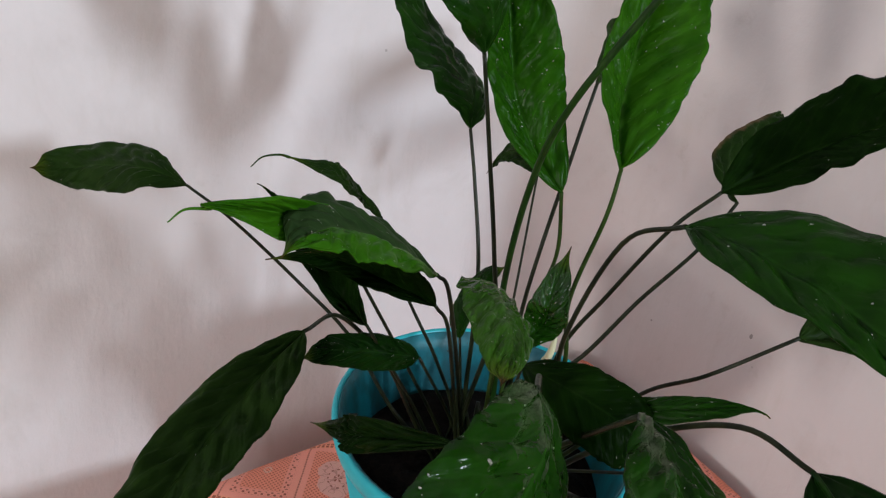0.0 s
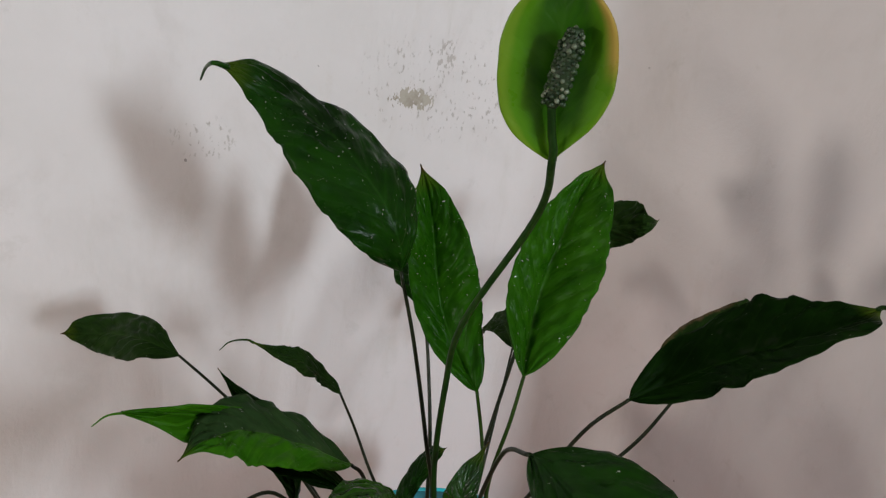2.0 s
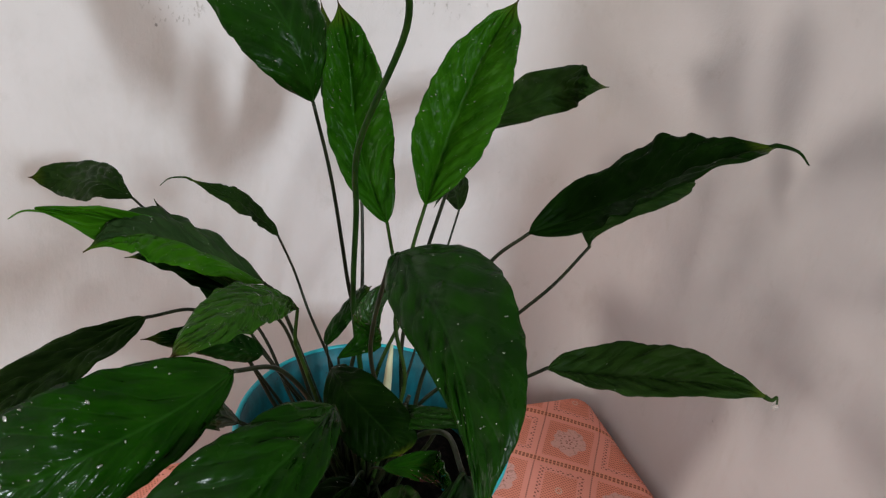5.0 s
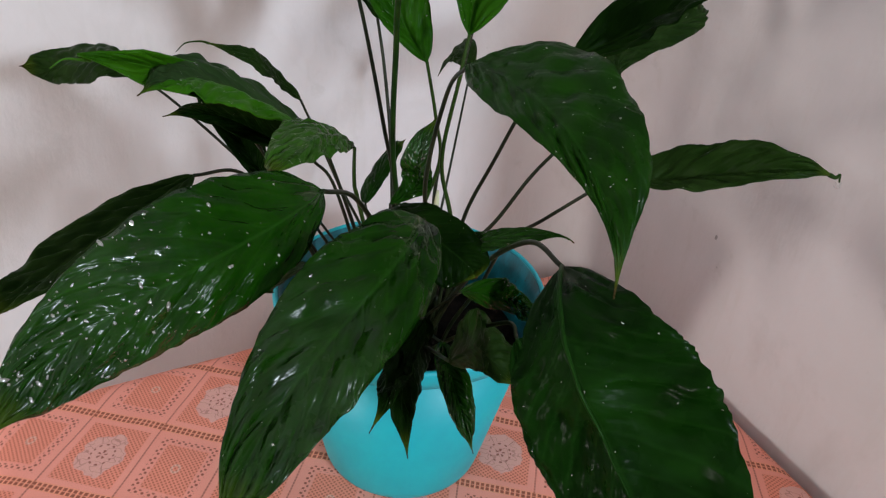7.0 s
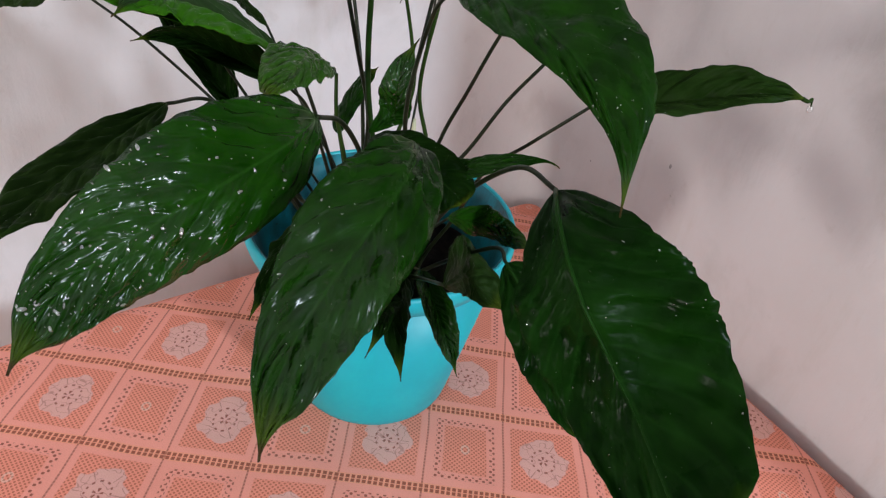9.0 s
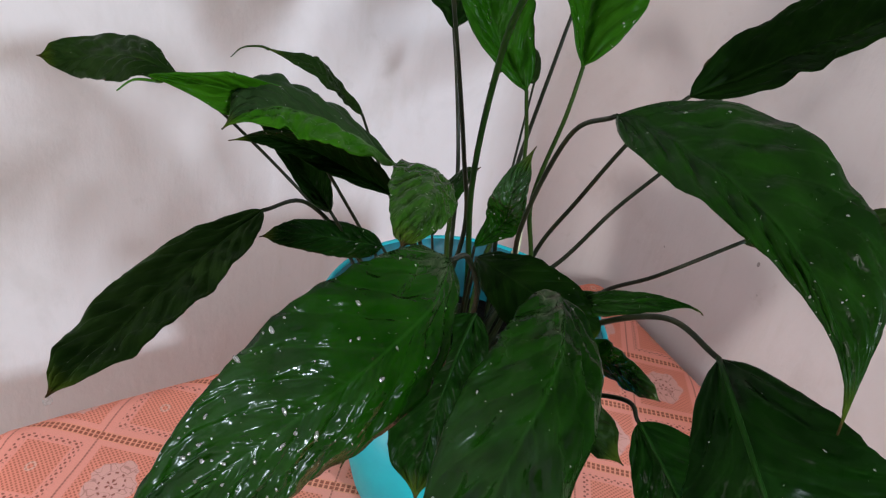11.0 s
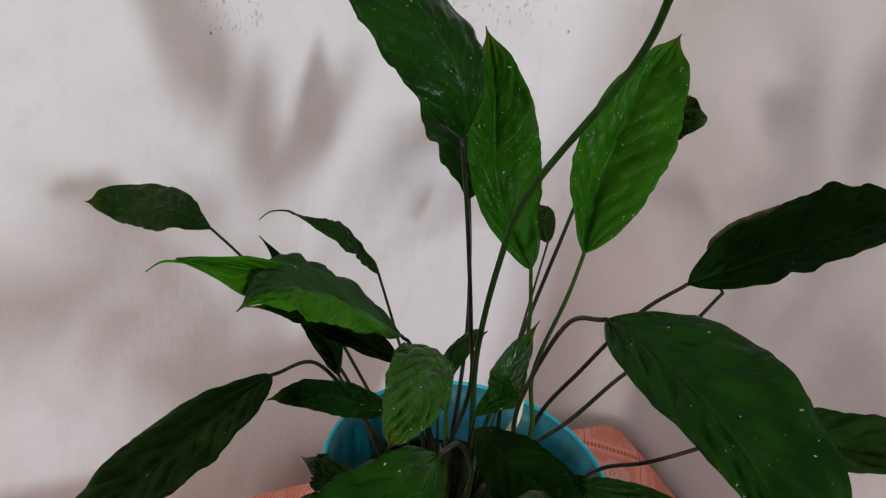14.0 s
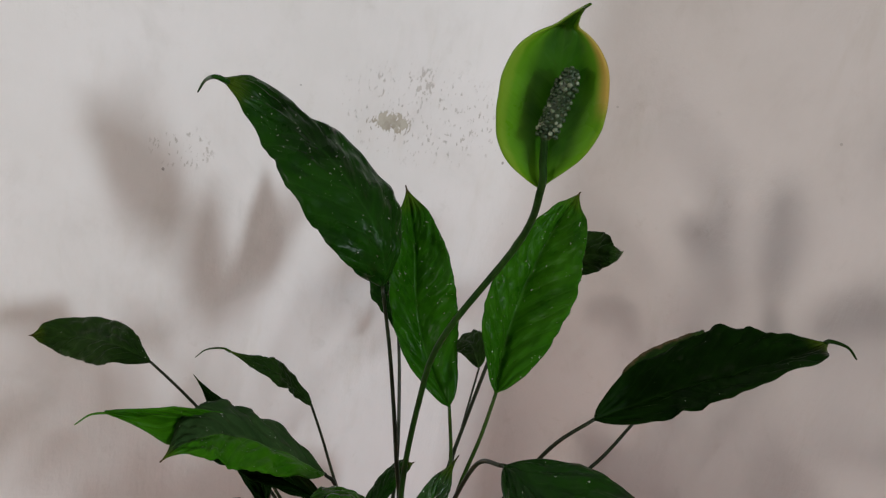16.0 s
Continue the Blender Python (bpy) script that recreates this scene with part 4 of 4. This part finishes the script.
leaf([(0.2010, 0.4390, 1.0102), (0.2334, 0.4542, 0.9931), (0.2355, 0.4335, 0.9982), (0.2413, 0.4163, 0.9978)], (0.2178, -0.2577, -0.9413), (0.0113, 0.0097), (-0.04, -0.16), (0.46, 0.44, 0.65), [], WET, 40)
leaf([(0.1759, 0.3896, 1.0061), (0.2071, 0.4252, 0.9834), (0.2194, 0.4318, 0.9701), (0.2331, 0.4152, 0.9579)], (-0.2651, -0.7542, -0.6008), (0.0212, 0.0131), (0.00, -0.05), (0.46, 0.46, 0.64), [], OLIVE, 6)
leaf([(0.2029, 0.4746, 0.9592), (0.1829, 0.4595, 0.9668), (0.1653, 0.4180, 0.9701), (0.1624, 0.3959, 0.9435)], (-0.6728, 0.3463, 0.6537), (0.0172, 0.0156), (-0.05, -0.14), (0.35, 0.37, 0.66), [], DARKENED, 6, drip=0.2)
leaf([(0.1889, 0.4559, 0.9837), (0.1676, 0.4327, 0.9682), (0.1556, 0.4085, 0.9771), (0.1424, 0.3979, 0.9629)], (-0.8925, 0.2514, -0.3746), (0.0096, 0.0102), (0.02, 0.10), (0.37, 0.35, 0.66), [], DARKENED, 6, drip=0.2)
leaf([(0.2163, 0.4910, 0.9384), (0.2088, 0.4515, 0.9370), (0.2096, 0.4357, 0.9261), (0.2153, 0.4270, 0.9038)], (-0.9986, -0.0335, -0.0421), (0.0111, 0.0150), (0.08, 0.72), (0.37, 0.36, 0.67), [], WET, 25, drip=0.2)
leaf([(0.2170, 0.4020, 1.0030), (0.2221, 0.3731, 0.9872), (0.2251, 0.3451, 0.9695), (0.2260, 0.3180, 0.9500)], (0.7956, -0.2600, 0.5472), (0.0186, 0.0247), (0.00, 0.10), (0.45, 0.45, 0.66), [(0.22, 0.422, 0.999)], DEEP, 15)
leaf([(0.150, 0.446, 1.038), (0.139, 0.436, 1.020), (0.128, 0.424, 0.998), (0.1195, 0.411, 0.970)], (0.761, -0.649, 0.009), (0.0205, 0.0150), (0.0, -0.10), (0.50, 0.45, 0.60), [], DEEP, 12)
leaf([(0.135, 0.474, 1.004), (0.122, 0.464, 0.994), (0.109, 0.453, 0.981), (0.096, 0.441, 0.964)], (0.363, -0.858, 0.364), (0.0105, 0.0105), (0.0, 0.10), (0.45, 0.45, 0.66), [], DARKENED, 20, drip=0.2)

# ---- after the leaves ----
def spathe_grid(base, neck, tip, across, halves, rows=44, tail=10, cols=12):
    """The cupped hood of the flower: a broad oval from base to neck, then a drawn-out tip."""
    B, K, T, A = (Vector(v) for v in (base, neck, tip, across))
    t = (K - B).normalized()
    A = (A - A.dot(t) * t).normalized()
    n = A.cross(t)
    grid, uv = [], []
    for i in range(rows + tail + 1):
        if i <= rows:
            u = 0.985 * i / rows
            m = B.lerp(K, u)
            high = (1 - abs(2 * u - 1) ** 3.4) ** 0.6
            ends = [(1 - abs(2 * u - 1) ** 2.5) ** 0.95 if u < 0.5 else high, (1 - abs(2 * u - 1) ** 1.9) ** 1.2 if u < 0.5 else high]
        else:
            q = (i - rows) / tail
            m = B.lerp(K, 0.985).lerp(T, q) + t * 0.004 * q * (1 - q)
            ends = [max(0.21 * (1 - q) ** 1.5, 0.012)] * 2
        s = min(1.0, 0.86 * i / rows)
        row, urow = [], []
        for j in range(-cols, cols + 1):
            v, h = j / cols, 0 if j < 0 else 1
            w = max(ends[h], 0.012) * (1 + 0.03 * noise.noise((s * 7, h * 4.0, 1.1)))
            row.append(m + A * (v * halves[h] * w) + n * (0.006 * v * v * w) + n * 0.0012 * noise.noise((s * 5, v * 3, 2.2)))
            urow.append((s * 0.93, v))
        grid.append(row)
        uv.append(urow)
    return grid, uv


def flower(base, neck, tip, across, halves, low, high, stalk):
    grid, uv = spathe_grid(base, neck, tip, across, halves)
    hood = place_part(sheet("spathe", grid, uv, SPATHE, 0.0008), plant)
    hood["label"] = "yellowing green spathe"
    near = (Vector((0.06, 0.20, 1.29)) - Vector(high)).normalized()
    line = spline([CROWN + Vector((-0.01, -0.01, 0))] + [Vector(q) for q in stalk] + [Vector(base) + near * 0.0016, Vector(base).lerp(Vector(low), 0.55) + near * 0.0042, Vector(low) + near * 0.006], 8)
    n = len(line)
    place_part(mesh_object("flower_stalk", tube(line, [0.0019 - 0.0004 * k / n for k in range(n)], 12), STALK), plant)
    A, Z = Vector(low) + near * 0.006, Vector(high) + near * 0.009
    axis = (Z - A).normalized()
    side = axis.orthogonal().normalized()
    up = axis.cross(side)
    bm = tube([A.lerp(Z, k / 8) for k in range(9)], [0.0022, 0.0032, 0.0037, 0.0039, 0.0039, 0.0037, 0.0034, 0.0028, 0.0016], 14)
    rng = random.Random(5)
    for k in range(120):
        h = k / 120
        ang = k * 2.39996
        r = 0.0038 * (1 - 0.5 * max(0, h - 0.8) / 0.2)
        q = A.lerp(Z, 0.05 + 0.95 * h) + (side * math.cos(ang) + up * math.sin(ang)) * r
        ball = bmesh.ops.create_icosphere(bm, subdivisions=1, radius=0.00095 * rng.uniform(0.8, 1.3), matrix=Matrix.Translation(q))
        if rng.random() < 0.3:
            for f in {f for v in ball["verts"] for f in v.link_faces}:
                f.material_index = 1
    spike = mesh_object("spadix", bm, KERNEL)
    spike.data.materials.append(PALE_KERNEL)
    spike.parent = hood
    spike["label"] = "knobbly grey-green spadix"
    return hood


# ---- the flower ----
flower((0.1832, 0.4515, 1.2535), (0.1687, 0.4350, 1.3157), (0.1560, 0.4010, 1.3195), (0.0300, -0.0213, 0.0180), (0.0210, 0.0188), (0.1765, 0.4466, 1.2751), (0.1757, 0.4366, 1.3010),
       [(0.2146, 0.5709, 0.9537), (0.1994, 0.5626, 1.0361), (0.1930, 0.5492, 1.1047), (0.1859, 0.5210, 1.1560), (0.1960, 0.4817, 1.2229)])

# ---- the end ----
for tip in ((0.3678, 0.3803, 1.0850), (-0.0143, 0.4597, 1.0078)):
    bead = bmesh.new()
    bmesh.ops.create_uvsphere(bead, u_segments=20, v_segments=14, radius=0.0018)
    for v in bead.verts:
        v.co.z *= 1.15 if v.co.z < 0 else 1.35
    drop = mesh_object("hanging_drop", bead, CLEAR_DROP)
    drop.location = tip
    place_part(drop, plant)
rng = random.Random(11)
# unseen sheaths, added as dark strips to deepen the shade at the crown
for k in range(12):
    way = Matrix.Rotation(k * 2.4, 3, "Z") @ Vector((1, 0, 0))
    foot = CROWN + way * rng.uniform(0.004, 0.022)
    top = foot + way * rng.uniform(0.006, 0.020) + Vector((0, 0, rng.uniform(0.035, 0.085)))
    line = spline([foot - Vector((0, 0, 0.01)), foot.lerp(top, 0.5) - way * 0.002, top], 6)
    place_part(mesh_object("filler_sheath", tube(line, [0.0048 * (1 - 0.8 * (i / len(line)) ** 1.6) for i in range(len(line))], 9), STEM), plant)
sheath = spline([(0.2262, 0.553, 0.975), (0.2240, 0.545, 0.992), (0.2215, 0.536, 1.010), (0.2215, 0.5355, 1.0240)], 5)
pale = place_part(mesh_object("leaf_sheath", tube(sheath, [0.0026 * (1.1 - 0.85 * (k / len(sheath)) ** 2) for k in range(len(sheath))], 10), PALE), plant)
pale["label"] = "pale cream leaf sheath"
